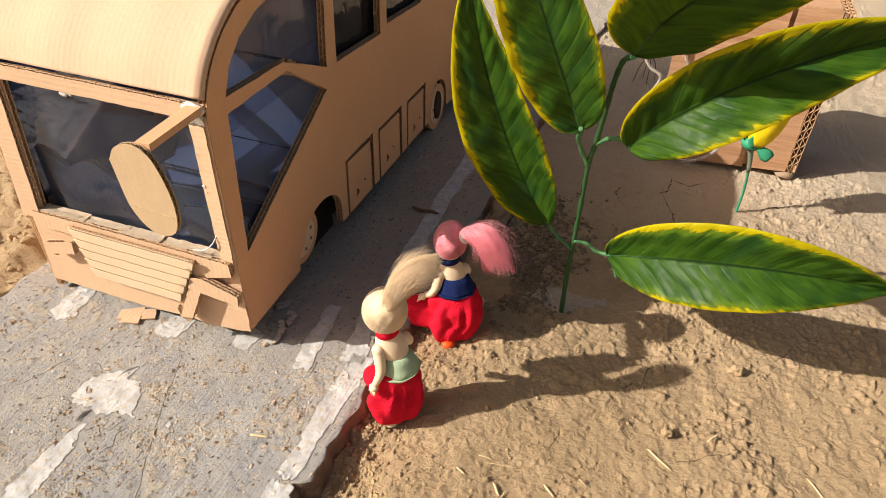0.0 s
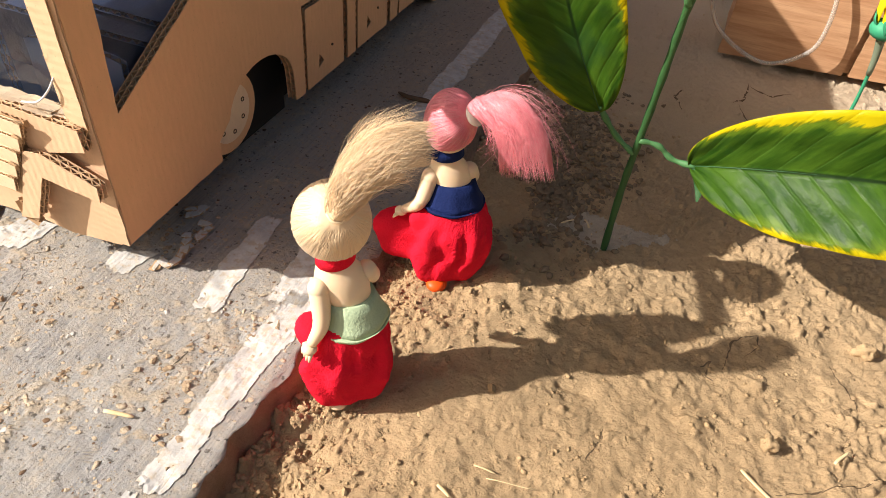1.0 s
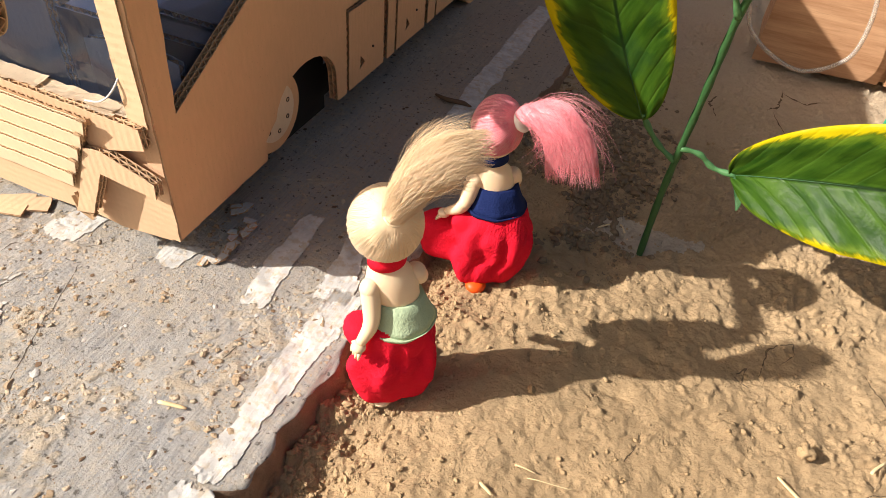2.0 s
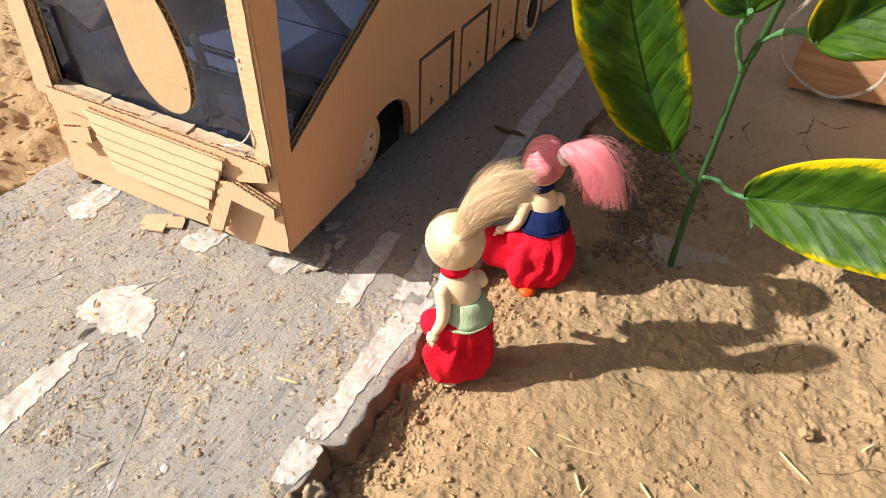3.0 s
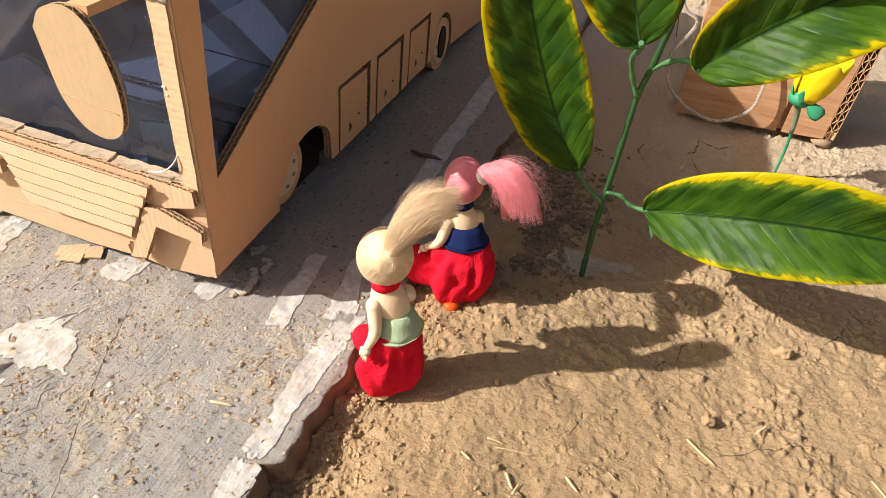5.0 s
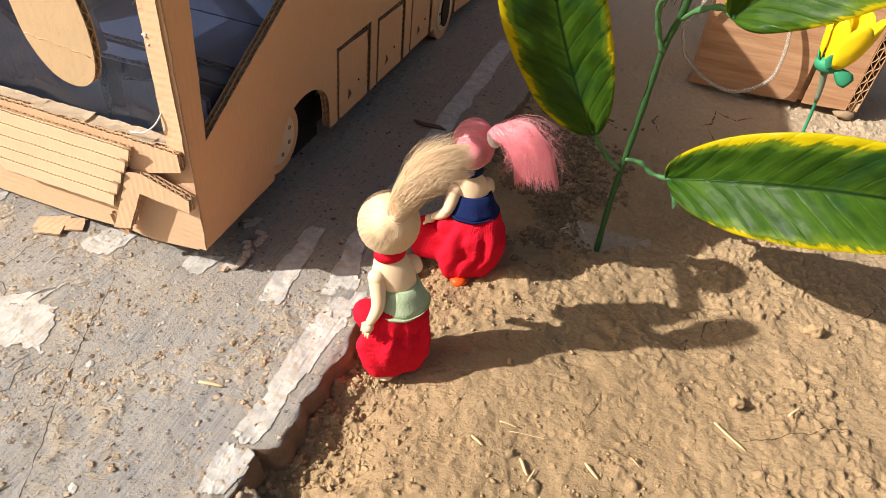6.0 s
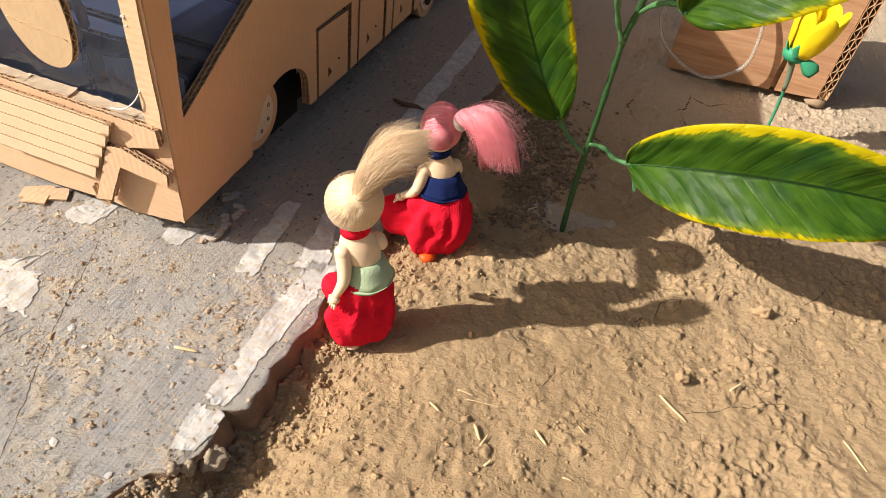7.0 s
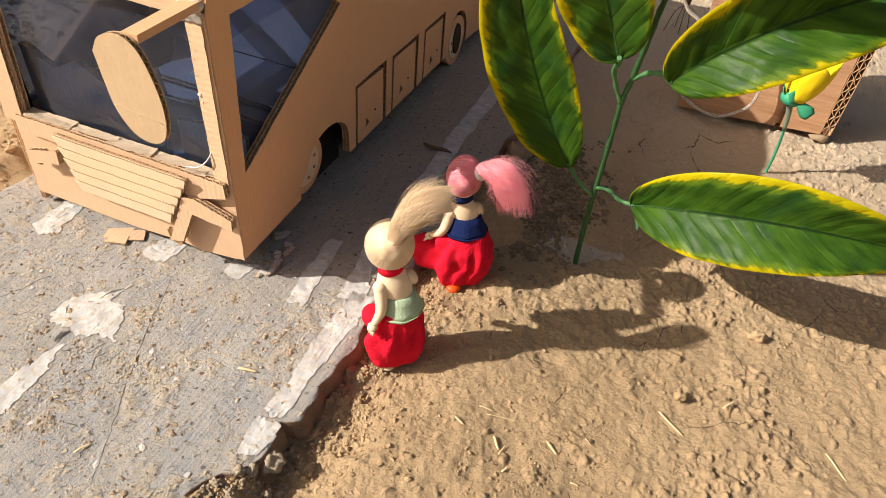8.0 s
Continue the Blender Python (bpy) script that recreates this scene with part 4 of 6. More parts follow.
for q in ((0, 1, 3, 2), (4, 6, 7, 5), (0, 4, 5, 1), (2, 3, 7, 6), (0, 2, 6, 4), (1, 5, 7, 3)):
    mirror_arm.faces.new([vs[i] for i in q])
arm = part("mirror_arm", mirror_arm, CARD_Y, bus, "cardboard arm holding the mirror")
oval = smooth_line([(x, z, 0) for x, z in ((-0.0185, 0.203), (-0.012, 0.212), (0.001, 0.2155), (0.011, 0.209), (0.0175, 0.190), (0.0185, 0.174), (0.015, 0.162), (0.006, 0.157), (-0.005, 0.160), (-0.0135, 0.172), (-0.0165, 0.188), (-0.0185, 0.203))], 5)[:-1]
card("mirror", [[(p.x, p.y) for p in oval]], 0.0035, on_front(0.302), bus, CARD_RAW, 1, "flat oval cardboard rear-view mirror", seed=31, rough=0.0001)
bm = bmesh.new()
tube(bm, [(-0.0135 + 0.030 * i / 14, 0.29845, 0.1745 - 0.0025 * i / 14 + 0.0004 * math.sin(i * 1.7)) for i in range(15)], 0.00022, 5)
part("crease", bm, CARD_RAW, bus, "crease across the mirror card", True)
bm = bmesh.new()
bmesh.ops.create_uvsphere(bm, u_segments=16, v_segments=8, radius=1)
for v in bm.verts:
    v.co = Vector((-0.006 + v.co.x * 0.009, 0.3575 + v.co.y * 0.003, 0.2090 + v.co.z * 0.0042)) + 0.001 * noise.noise_vector(v.co * 2)
part("glue_blob", bm, TAPE, bus, "clear glue and tape lump at the mirror's root", True)

bm = bmesh.new()
tube(bm, smooth_line([(-0.032, 0.3555, 0.0945), (-0.022, 0.3550, 0.0975), (-0.014, 0.3555, 0.1045), (-0.0105, 0.359, 0.112)], 6), 0.00042, 8)
part("wire", bm, WHITE, bus, "thin white wire at the windscreen's corner", True)
for x, z, s in ((-0.0115, 0.152, 0.0012), (-0.0105, 0.1475, 0.0008), (-0.110, 0.2000, 0.0026), (-0.105, 0.2010, 0.0018)):
    bm = bmesh.new()
    blob_pts = bmesh.ops.create_icosphere(bm, subdivisions=2, radius=s)["verts"]
    for v in blob_pts:
        v.co = Vector((x, 0.3580, z)) + Vector((v.co.x * 1.4, v.co.y * 0.5, v.co.z)) + 0.0010 * noise.noise_vector(v.co * 700)
    part("glue_drop", bm, TAPE, bus, "small dried glue drop", True)
rnd = random.Random(77)
bm = bmesh.new()
for k in range(16):
    q = Vector((-0.0110 + rnd.uniform(-0.0008, 0.0008), 0.3575, rnd.uniform(0.088, 0.192)))
    e = Vector((rnd.uniform(-0.0035, 0.0005), rnd.uniform(-0.002, 0.0005), rnd.uniform(-0.004, 0.004)))
    tube(bm, bezier(q, q + e * 0.5 + Vector((0, -0.0008, 0)), q + e, 4), 0.00008, 3)
part("torn_fibres", bm, CARD_RAW, bus, "frayed paper fibres along the pillar")

# wheels
def wheel(y, z, r, x, yaw):
    w = part("wheel", (lambda bm: (tube(bm, [(-0.010, 0, 0), (0.0, 0, 0)], r, 28), bm)[1])(bmesh.new()), CARD_Y, bus, "cardboard wheel disc with punched holes")
    w.matrix_local = Matrix.Translation((x, y, z)) @ Matrix.Rotation(radians(yaw), 4, "Z")
    bm = bmesh.new()
    tube(bm, [(-0.001, 0, 0), (0.0009, 0, 0)], r * 0.72, 28)
    part("hub_disc", bm, CARD_PALE, w, "smaller paler cardboard disc")
    for k in range(7):
        bm = bmesh.new()
        a = 2 * math.pi * (k + 0.35) / 7
        ring = [(0.0010, r * 0.50 * math.cos(a) + 0.00125 * math.cos(q), r * 0.50 * math.sin(a) + 0.00125 * math.sin(q)) for q in (2 * math.pi * i / 12 for i in range(13))]
        tube(bm, ring, 0.00035, 5, 0, False)
        part("punched_ring", bm, INK, w)


wheel(0.458, 0.041, 0.0250, -0.0075, 0)
wheel(0.768, 0.0285, 0.0278, -0.0015, 0)
wheel(0.456, 0.0275, 0.0265, -0.183, 0)
wheel(0.768, 0.0265, 0.026, -0.183, 0)
# dark disc laid on the rear wheel to paint the shade inside its hub hole
bm = bmesh.new()
tube(bm, [(0.0012, 0.768, 0.029), (-0.001, 0.768, 0.029)], 0.0105, 20)
for v in bm.verts:
    v.co.z = 0.031 + (v.co.z - 0.029) * 1.7
part("hub_hole_shade", bm, INK, bus)

# black block added to stop a sliver of sun at the front left corner
bm = bmesh.new()
box(bm, -0.1955, -0.1830, 0.3685, 0.3705, 0.060, 0.205)
part("corner_light_stop", bm, BLACK, bus)

# inside: lining, dashboard, seats, post
dash = [(-0.190, 0.045)] + [(-0.190 + 0.118 * i / 24, 0.127 + 0.0050 * math.sin(i * 0.62 + 1.2) - 0.00022 * i) for i in range(25)] + [(-0.072, 0.045)]
card("dashboard", [dash], 0.005, on_front(0.386), bus, PALE_LINING, 2, seed=40)
card("dashboard", [[(-0.070, 0.045), (-0.012, 0.045), (-0.012, 0.100), (-0.040, 0.104), (-0.070, 0.098)]], 0.004, on_front(0.398), bus, LINING, 1, seed=41)
bm = bmesh.new()
tube(bm, [(-0.085, 0.395, 0.150), (-0.083, 0.392, 0.156)], 0.020, 8)
part("steering_wheel", bm, SHADED_LINING, bus)
bm = bmesh.new()
tube(bm, [(-0.084, 0.394, 0.152), (-0.086, 0.402, 0.110)], 0.003, 8)
part("steering_column", bm, LINING, bus)
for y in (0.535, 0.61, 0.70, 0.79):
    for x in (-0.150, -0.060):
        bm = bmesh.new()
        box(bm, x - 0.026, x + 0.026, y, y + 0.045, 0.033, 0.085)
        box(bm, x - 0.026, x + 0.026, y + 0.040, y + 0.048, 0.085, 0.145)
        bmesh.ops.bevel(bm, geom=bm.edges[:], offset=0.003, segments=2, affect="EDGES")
        part("seat", bm, SHADED_LINING, bus)
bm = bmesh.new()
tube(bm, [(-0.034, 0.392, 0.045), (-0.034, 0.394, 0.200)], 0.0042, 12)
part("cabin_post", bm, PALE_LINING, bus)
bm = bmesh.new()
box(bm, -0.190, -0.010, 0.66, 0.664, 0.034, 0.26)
part("partition", bm, SHADED_LINING, bus)

# raised cabin floor with two steps in front and a panelled wall behind
card("cabin_floor", [[(-0.192, 0.4560), (-0.0105, 0.4575), (-0.0105, 0.5190), (-0.192, 0.5190)]], 0.004, Matrix.Translation((0, 0, 0.0840)), bus, PALE_LINING, 1, "grey cardboard cabin floor", seed=44)
card("cabin_step", [[(-0.192, 0.4360), (-0.0105, 0.4420), (-0.0105, 0.4535), (-0.192, 0.4520)]], 0.004, Matrix.Translation((0, 0, 0.0800)), bus, PALE_LINING, 1, "grey cardboard step", seed=45)
# riser in the dark copy: the step face's shade is in its colour
card("cabin_riser", [[(-0.192, 0.034), (-0.0105, 0.034), (-0.0105, 0.0795), (-0.192, 0.0795)]], 0.003, on_front(0.4560), bus, SHADED_LINING, 1, seed=46)
card("cabin_wall", [[(-0.192, 0.0885), (-0.0105, 0.0885), (-0.0105, 0.1720), (-0.192, 0.1720)]], 0.004, on_front(0.5240), bus, PALE_LINING, 1, "grey cardboard wall behind the cabin", seed=48)
card("cabin_wall", [[(-0.192, 0.1740), (-0.0105, 0.1740), (-0.0105, 0.2560), (-0.192, 0.2560)]], 0.004, on_front(0.5250), bus, PALE_LINING, 1, "grey cardboard wall behind the cabin", seed=49)
# clear tape wrapped round the pillar's top, where the mirror's arm is stuck on
bm = bmesh.new()
wrap = [[bm.verts.new((-0.0150 + 0.0150 * i / 12, FRONT - 0.0034 - 0.0005 * noise.noise((i * 0.5, j * 0.7, 6)), 0.1975 + 0.0155 * j / 8 + 0.0012 * noise.noise((i * 0.4, 3, 1)) * (j in (0, 8)))) for j in range(9)] for i in range(13)]
for p, q in zip(wrap, wrap[1:]):
    for j in range(8):
        bm.faces.new((p[j], q[j], q[j + 1], p[j + 1]))
bmesh.ops.solidify(bm, geom=bm.faces[:], thickness=0.0003)
part("tape", bm, TAPE, bus, "greyish clear tape wrapped round the pillar", True)

# ---- scraps under the bumper ----
SCRAPS = [(-0.117, 0.357, 0.022, 0.012, 28, 1.5), (-0.104, 0.360, 0.015, 0.013, 24, 2), (-0.112, 0.350, 0.016, 0.010, 12, 1)]
rnd = random.Random(57)
SCRAPS += [(0.004 + 0.010 * rnd.random() - 0.012 * (k > 12), 0.368 + 0.0032 * k, rnd.uniform(0.004, 0.010), rnd.uniform(0.003, 0.006), rnd.uniform(0, 180), rnd.uniform(1, 4)) for k in range(16)]
for i, (x, y, a, b, rz, tilt) in enumerate(SCRAPS):
    t_ = thing("cardboard_scrap" if i < 3 else "paper_scrap", "small torn scrap of brown cardboard lying on the road" if i < 3 else "tiny torn scrap of greyish white paper lying by the bus", "cardboard scrap" if i < 3 else "paper scrap", (x, y, 0.0012 + 0.0005 * (i % 3)), "torn cardboard scraps")
    card("sheet", [[(-a / 2, -b / 2), (a / 2, -b / 2 + 0.001), (a / 2 - 0.002, b / 2), (-a / 2 + 0.001, b / 2 - 0.001)]], 0.0012, pose(0, 0, -0.001, 0.4 * tilt, 0.4 * tilt, rz), t_, CARD_X if i < 3 else PAINT, 1, seed=50 + i, rough=0.0006)


# ---- artificial plant ----
plant = thing("artificial_plant", "artificial plant with long green leaves edged yellow, stuck in the soil", "plant", (0, 0, 0))
STEM_LINE = smooth_line([(0.218, 0.500, -0.025), (0.218, 0.503, -0.008), (0.2170, 0.506, 0.035), (0.2177, 0.506, 0.0695), (0.2187, 0.499, 0.110), (0.2195, 0.494, 0.147), (0.2228, 0.486, 0.170), (0.2262, 0.478, 0.200), (0.2285, 0.471, 0.222), (0.2325, 0.461, 0.240), (0.2385, 0.451, 0.2475)], 6)
bm = bmesh.new()
tube(bm, STEM_LINE, [0.0021 - 0.0004 * i / len(STEM_LINE) + 0.0002 * math.sin(i * 1.9) for i in range(len(STEM_LINE))], 10)
part("stem", bm, STEM, plant, "thin green plastic stem")


def petiole(*pts):
    bm = bmesh.new()
    line = smooth_line(pts, 6)
    tube(bm, line, [0.0016 + 0.0003 * math.sin(i * 1.3) for i in range(len(line))], 8)
    part("petiole", bm, PETIOLE, plant)


def leaf(base, ctrl, tip, normal, width, fold=0.25, roll=0.0, seed=0, n=150, m=20, curl=0.0):
    """A long leaf along a bent midrib; fold: how far its halves rise from the midrib; roll: a twist towards the tip in degrees."""
    line = bezier(base, ctrl, tip, n)
    bm = bmesh.new()
    uvl = bm.loops.layers.uv.new("UVMap")
    rows = []
    N = Vector(normal).normalized()
    for i, p in enumerate(line):
        u = i / n
        t = (line[min(i + 1, n)] - line[max(i - 1, 0)]).normalized()
        s = t.cross(N).normalized()
        nn = s.cross(t)
        q = Matrix.Rotation(radians(roll * u), 3, t)
        s, nn = q @ s, q @ nn
        w = width / 2 * (math.sin(math.pi * min(1, u ** 0.72)) ** 0.75 if 0 < u < 1 else 0) + 0.0006
        row = []
        for j in range(m + 1):
            v = 2 * j / m - 1
            lift = fold * abs(v) * w - curl * v * v * w
            ripple = 0.0022 * noise.noise((u * 7 + seed, v * 1.5, seed)) * abs(v) + 0.0006 * abs(math.sin(math.pi * (13.4 * (u - 0.17 * abs(v)) + 0.5) + 0.8 * noise.noise((u * 4, seed, 0)))) * min(1, 4 * abs(v), 5 * (1 - abs(v))) + 0.0034 * noise.noise((u * 3.5 + seed, v * 2.5, 2 * seed)) * abs(v) + 0.0020 * noise.noise((u * 11 + seed, v * 2 + 4, seed)) * min(1, 2 * abs(v))
            row.append(bm.verts.new(p + s * (v * w) + nn * (lift + ripple)))
        rows.append(row)
    for i, (a, b) in enumerate(zip(rows, rows[1:])):
        for j in range(m):
            f = bm.faces.new((a[j], a[j + 1], b[j + 1], b[j]))
            f.smooth = True
            for loop, (uu, vv) in zip(f.loops, ((i, j), (i, j + 1), (i + 1, j + 1), (i + 1, j))):
                loop[uvl].uv = (uu / n, vv / m)
    ob = part("leaf", bm, LEAF, plant)
    sol = ob.modifiers.new("thick", "SOLIDIFY")
    sol.thickness, sol.offset = 0.0005, 0
    rib = bmesh.new()
    tube(rib, [p - N * 0.0006 for p in line[:-2]], [0.0011 * (1 - 0.8 * i / n) for i in range(n - 1)], 6)
    part("midrib", rib, STEM, ob)
    return ob


LEAVES = [
    # base, bend, tip, facing, width, fold
    ((0.194, 0.500, 0.083), (0.139, 0.490, 0.178), (0.137, 0.448, 0.283), (-0.06, -0.97, 0.16), 0.058, 0.34),
    ((0.2140, 0.4615, 0.1895), (0.192, 0.442, 0.252), (0.146, 0.430, 0.360), (-0.04, -0.97, 0.16), 0.053, 0.28),
    ((0.246, 0.468, 0.181), (0.294, 0.443, 0.254), (0.406, 0.530, 0.264), (-0.05, -0.95, 0.20), 0.051, 0.60),
    ((0.247, 0.507, 0.062), (0.337, 0.452, 0.124), (0.437, 0.493, 0.098), (-0.01, -0.92, 0.38), 0.061, 0.45),
    ((0.2390, 0.450, 0.2485), (0.258, 0.452, 0.299), (0.363, 0.350, 0.360), (0.10, -0.62, -0.77), 0.083, 0.10),
]
for i, (b, c, t, nrm, w, fo) in enumerate(LEAVES):
    leaf(b, c, t, nrm, w, fo, 0.0, seed=i * 3.7)
bm = bmesh.new()
flap = [[bm.verts.new(Vector((0.2475, 0.5055, 0.0625)).lerp(Vector((0.2555, 0.4985, 0.0470)), i / 6) + Vector((0.0045, 0.0008, 0.0035)) * (j / 3) * math.sin(0.5 + 2.4 * i / 6) + Vector((0, -0.0008 * math.sin(i * 1.1 + j), 0))) for j in range(4)] for i in range(7)]
for p, q in zip(flap, flap[1:]):
    for j in range(3):
        bm.faces.new((p[j], p[j + 1], q[j + 1], q[j]))
bmesh.ops.solidify(bm, geom=bm.faces[:], thickness=0.0005)
part("leaf_flap", bm, PETIOLE, plant, "pale green torn flap at the leaf's base", True)
petiole((0.2172, 0.506, 0.060), (0.206, 0.508, 0.066), (0.196, 0.503, 0.080), (0.194, 0.500, 0.086))
petiole((0.2195, 0.493, 0.147), (0.214, 0.488, 0.160), (0.211, 0.478, 0.176), (0.2142, 0.465, 0.186), (0.2140, 0.459, 0.192))
petiole((0.2225, 0.487, 0.168), (0.231, 0.481, 0.177), (0.240, 0.472, 0.183), (0.247, 0.467, 0.181))
petiole((0.2177, 0.505, 0.0695), (0.228, 0.507, 0.068), (0.237, 0.508, 0.062), (0.249, 0.506, 0.0625))

# ---- cardboard pump box ----
pump = thing("cardboard_pump", "upright toy fuel pump of reddish brown cardboard with a clear hose", "toy fuel pump", (0, 0, 0))
PUMP_Y = 0.816


def pump_card(name, loop, thick, y, layers=1, seed=0, label=""):
    return card(name, [loop], thick, Matrix.Translation((0.256, y, 0)) @ Matrix.Rotation(radians(3), 4, "Z") @ on_front(0), pump, BOXCARD, layers, label, wave=0.008, seed=seed)


pump_card("front_panel", [(0, -0.003), (0.1050, 0.0), (0.1035, 0.185), (0.0, 0.185)], 0.004, PUMP_Y, 1, 60)
pump_card("front_panel", [(0.1105, 0.0), (0.151, 0.002), (0.150, 0.185), (0.1085, 0.185)], 0.004, PUMP_Y + 0.001, 1, 61)
bm = bmesh.new()
box(bm, 0.2575, 0.4065, PUMP_Y + 0.008, PUMP_Y + 0.085, 0.001, 0.182)
part("body", bm, BOXCARD, pump)
m = Matrix(((0, 0, 1, 0.4072), (1, 0, 0, 0), (0, 1, 0, 0), (0, 0, 0, 1)))
card("side_board", [[(PUMP_Y + 0.004, 0.003), (PUMP_Y + 0.09, 0.003), (PUMP_Y + 0.09, 0.182), (PUMP_Y + 0.004, 0.182)]], 0.0105, m, pump, BOXCARD, 2, "thick side board with open corrugated edge", wave=0.011, seed=62)
bm = bmesh.new()
HOSE_Y = PUMP_Y - 0.016
hose = smooth_line([(0.305, PUMP_Y - 0.005, 0.115), (0.325, HOSE_Y + 0.004, 0.075), (0.330, HOSE_Y, 0.040), (0.324, HOSE_Y, 0.019), (0.299, HOSE_Y, 0.003), (0.271, HOSE_Y, 0.009), (0.246, HOSE_Y, 0.026), (0.236, HOSE_Y, 0.047), (0.236, HOSE_Y, 0.066), (0.246, HOSE_Y, 0.085), (0.249, HOSE_Y, 0.099),
                    (0.236, HOSE_Y, 0.107), (0.226, HOSE_Y, 0.123), (0.224, HOSE_Y, 0.140), (0.238, HOSE_Y, 0.152), (0.256, HOSE_Y + 0.003, 0.146), (0.267, PUMP_Y - 0.008, 0.127), (0.275, PUMP_Y - 0.005, 0.110)], 7)
tube(bm, hose, 0.0019, 10)
part("hose", bm, TUBE, pump, "clear plastic hose hanging in a loop")
foot = bmesh.new()
bmesh.ops.create_icosphere(foot, subdivisions=2, radius=0.009)
for v in foot.verts:
    v.co = Vector((v.co.x * 1.3, v.co.y, v.co.z * 0.6)) + 0.003 * noise.noise_vector(v.co * 90) + Vector((0.408, PUMP_Y + 0.010, -0.003))
tagged(part("stone", foot, RUBBLE, None, "", True), "small pale stone wedged under the cardboard pump", "stone")

# ---- yellow flower ----
flower = thing("artificial_flower", "yellow cloth flower on a thin green stem stuck in the soil", "flower", (0, 0, 0))
bm = bmesh.new()
FS = smooth_line([(0.359, 0.728, -0.015), (0.359, 0.727, 0.02), (0.355, 0.722, 0.055), (0.3495, 0.718, 0.078)], 6)
tube(bm, FS, 0.0013, 8)
part("stem", bm, CALYX, flower, "thin teal green wire stem", True)
bm = bmesh.new()
tube(bm, FS[-9:], [0.0019 + 0.00018 * i for i in range(9)], 10)
part("sleeve", bm, SLEEVE, flower, "grey-green plastic sleeve under the bloom", True)
bm = bmesh.new()
bmesh.ops.create_uvsphere(bm, u_segments=14, v_segments=8, radius=1)
for v in bm.verts:
    v.co = Vector((0.350 + v.co.x * 0.0105, 0.717 + v.co.y * 0.0105, 0.080 + v.co.z * 0.0075))
part("calyx", bm, CALYX, flower, "", True)
for k in range(7):
    a = 2 * math.pi * k / 7 + 0.3
    bm = bmesh.new()
    rows = []
    for i in range(9):
        u = i / 8
        r = 0.0085 + 0.0095 * math.sin(u * 1.7) ** 0.8
        z = 0.081 + 0.040 * u
        w = 0.62 * math.sin(0.35 + 2.3 * u) ** 0.6
        row = []
        for j in range(9):
            v = 2 * j / 8 - 1
            aa = a + v * w
            rr = r * (1 - 0.08 * v * v + 0.06 * noise.noise((u * 3 + k, v * 2, k))) + (0.003 if k % 2 else 0)
            row.append(bm.verts.new((0.3545 + 0.004 * u + rr * math.cos(aa), 0.717 + rr * math.sin(aa), z - 0.006 * v * v * u)))
        rows.append(row)
    for p, q in zip(rows, rows[1:]):
        for j in range(8):
            bm.faces.new((p[j], p[j + 1], q[j + 1], q[j]))
    ob = part("petal", bm, YELLOW, flower, "", True)
    ob.modifiers.new("thick", "SOLIDIFY").thickness = 0.0006
def sepal(base, way, wide, length, width):
    """A flat pointed flap of green cloth."""
    base, way, wide = Vector(base), Vector(way).normalized(), Vector(wide).normalized()
    out = way.cross(wide)
    bm = bmesh.new()
    rows = []
    for i in range(7):
        u = i / 6
        w = width / 2 * (0.45 + 0.55 * math.sin(min(1.0, u * 1.3) * 1.57)) * (1 - 0.35 * max(0, u - 0.7) / 0.3)
        rows.append([bm.verts.new(base + way * length * u + wide * w * v + out * (0.0012 * math.sin(3 * u + v) - 0.001 * v * v)) for v in (-1, -0.5, 0, 0.5, 1)])
    for p, q in zip(rows, rows[1:]):
        for j in range(4):
            bm.faces.new((p[j], p[j + 1], q[j + 1], q[j]))
    ob = part("sepal", bm, CALYX, flower, "", True)
    ob.modifiers.new("thick", "SOLIDIFY").thickness = 0.0006


sepal((0.357, 0.708, 0.080), (0.75, -0.10, -0.55), (0.55, 0.1, 0.75), 0.015, 0.013)
sepal((0.352, 0.7065, 0.080), (0.05, -0.10, 1.0), (1.0, 0.1, 0.0), 0.012, 0.016)
sepal((0.343, 0.716, 0.081), (-0.3, 0.1, 0.9), (0.1, 1.0, 0.1), 0.010, 0.012)


# ---- dolls ----
def blob(bm, c, r, mat, seg=20, rings=14, fn=None, rot=None):
    """An ellipsoid; fn shifts its vertices, given the unit direction."""
    geo = bmesh.ops.create_uvsphere(bm, u_segments=seg, v_segments=rings, radius=1)
    fs = set()
    for v in geo["verts"]:
        d = v.co.copy()
        p = Vector((d.x * r[0], d.y * r[1], d.z * r[2]))
        if fn:
            p = p * fn(d)
        if rot:
            p = rot @ p
        v.co = p + Vector(c)
        fs.update(v.link_faces)
    for f in fs:
        f.material_index, f.smooth = mat, True


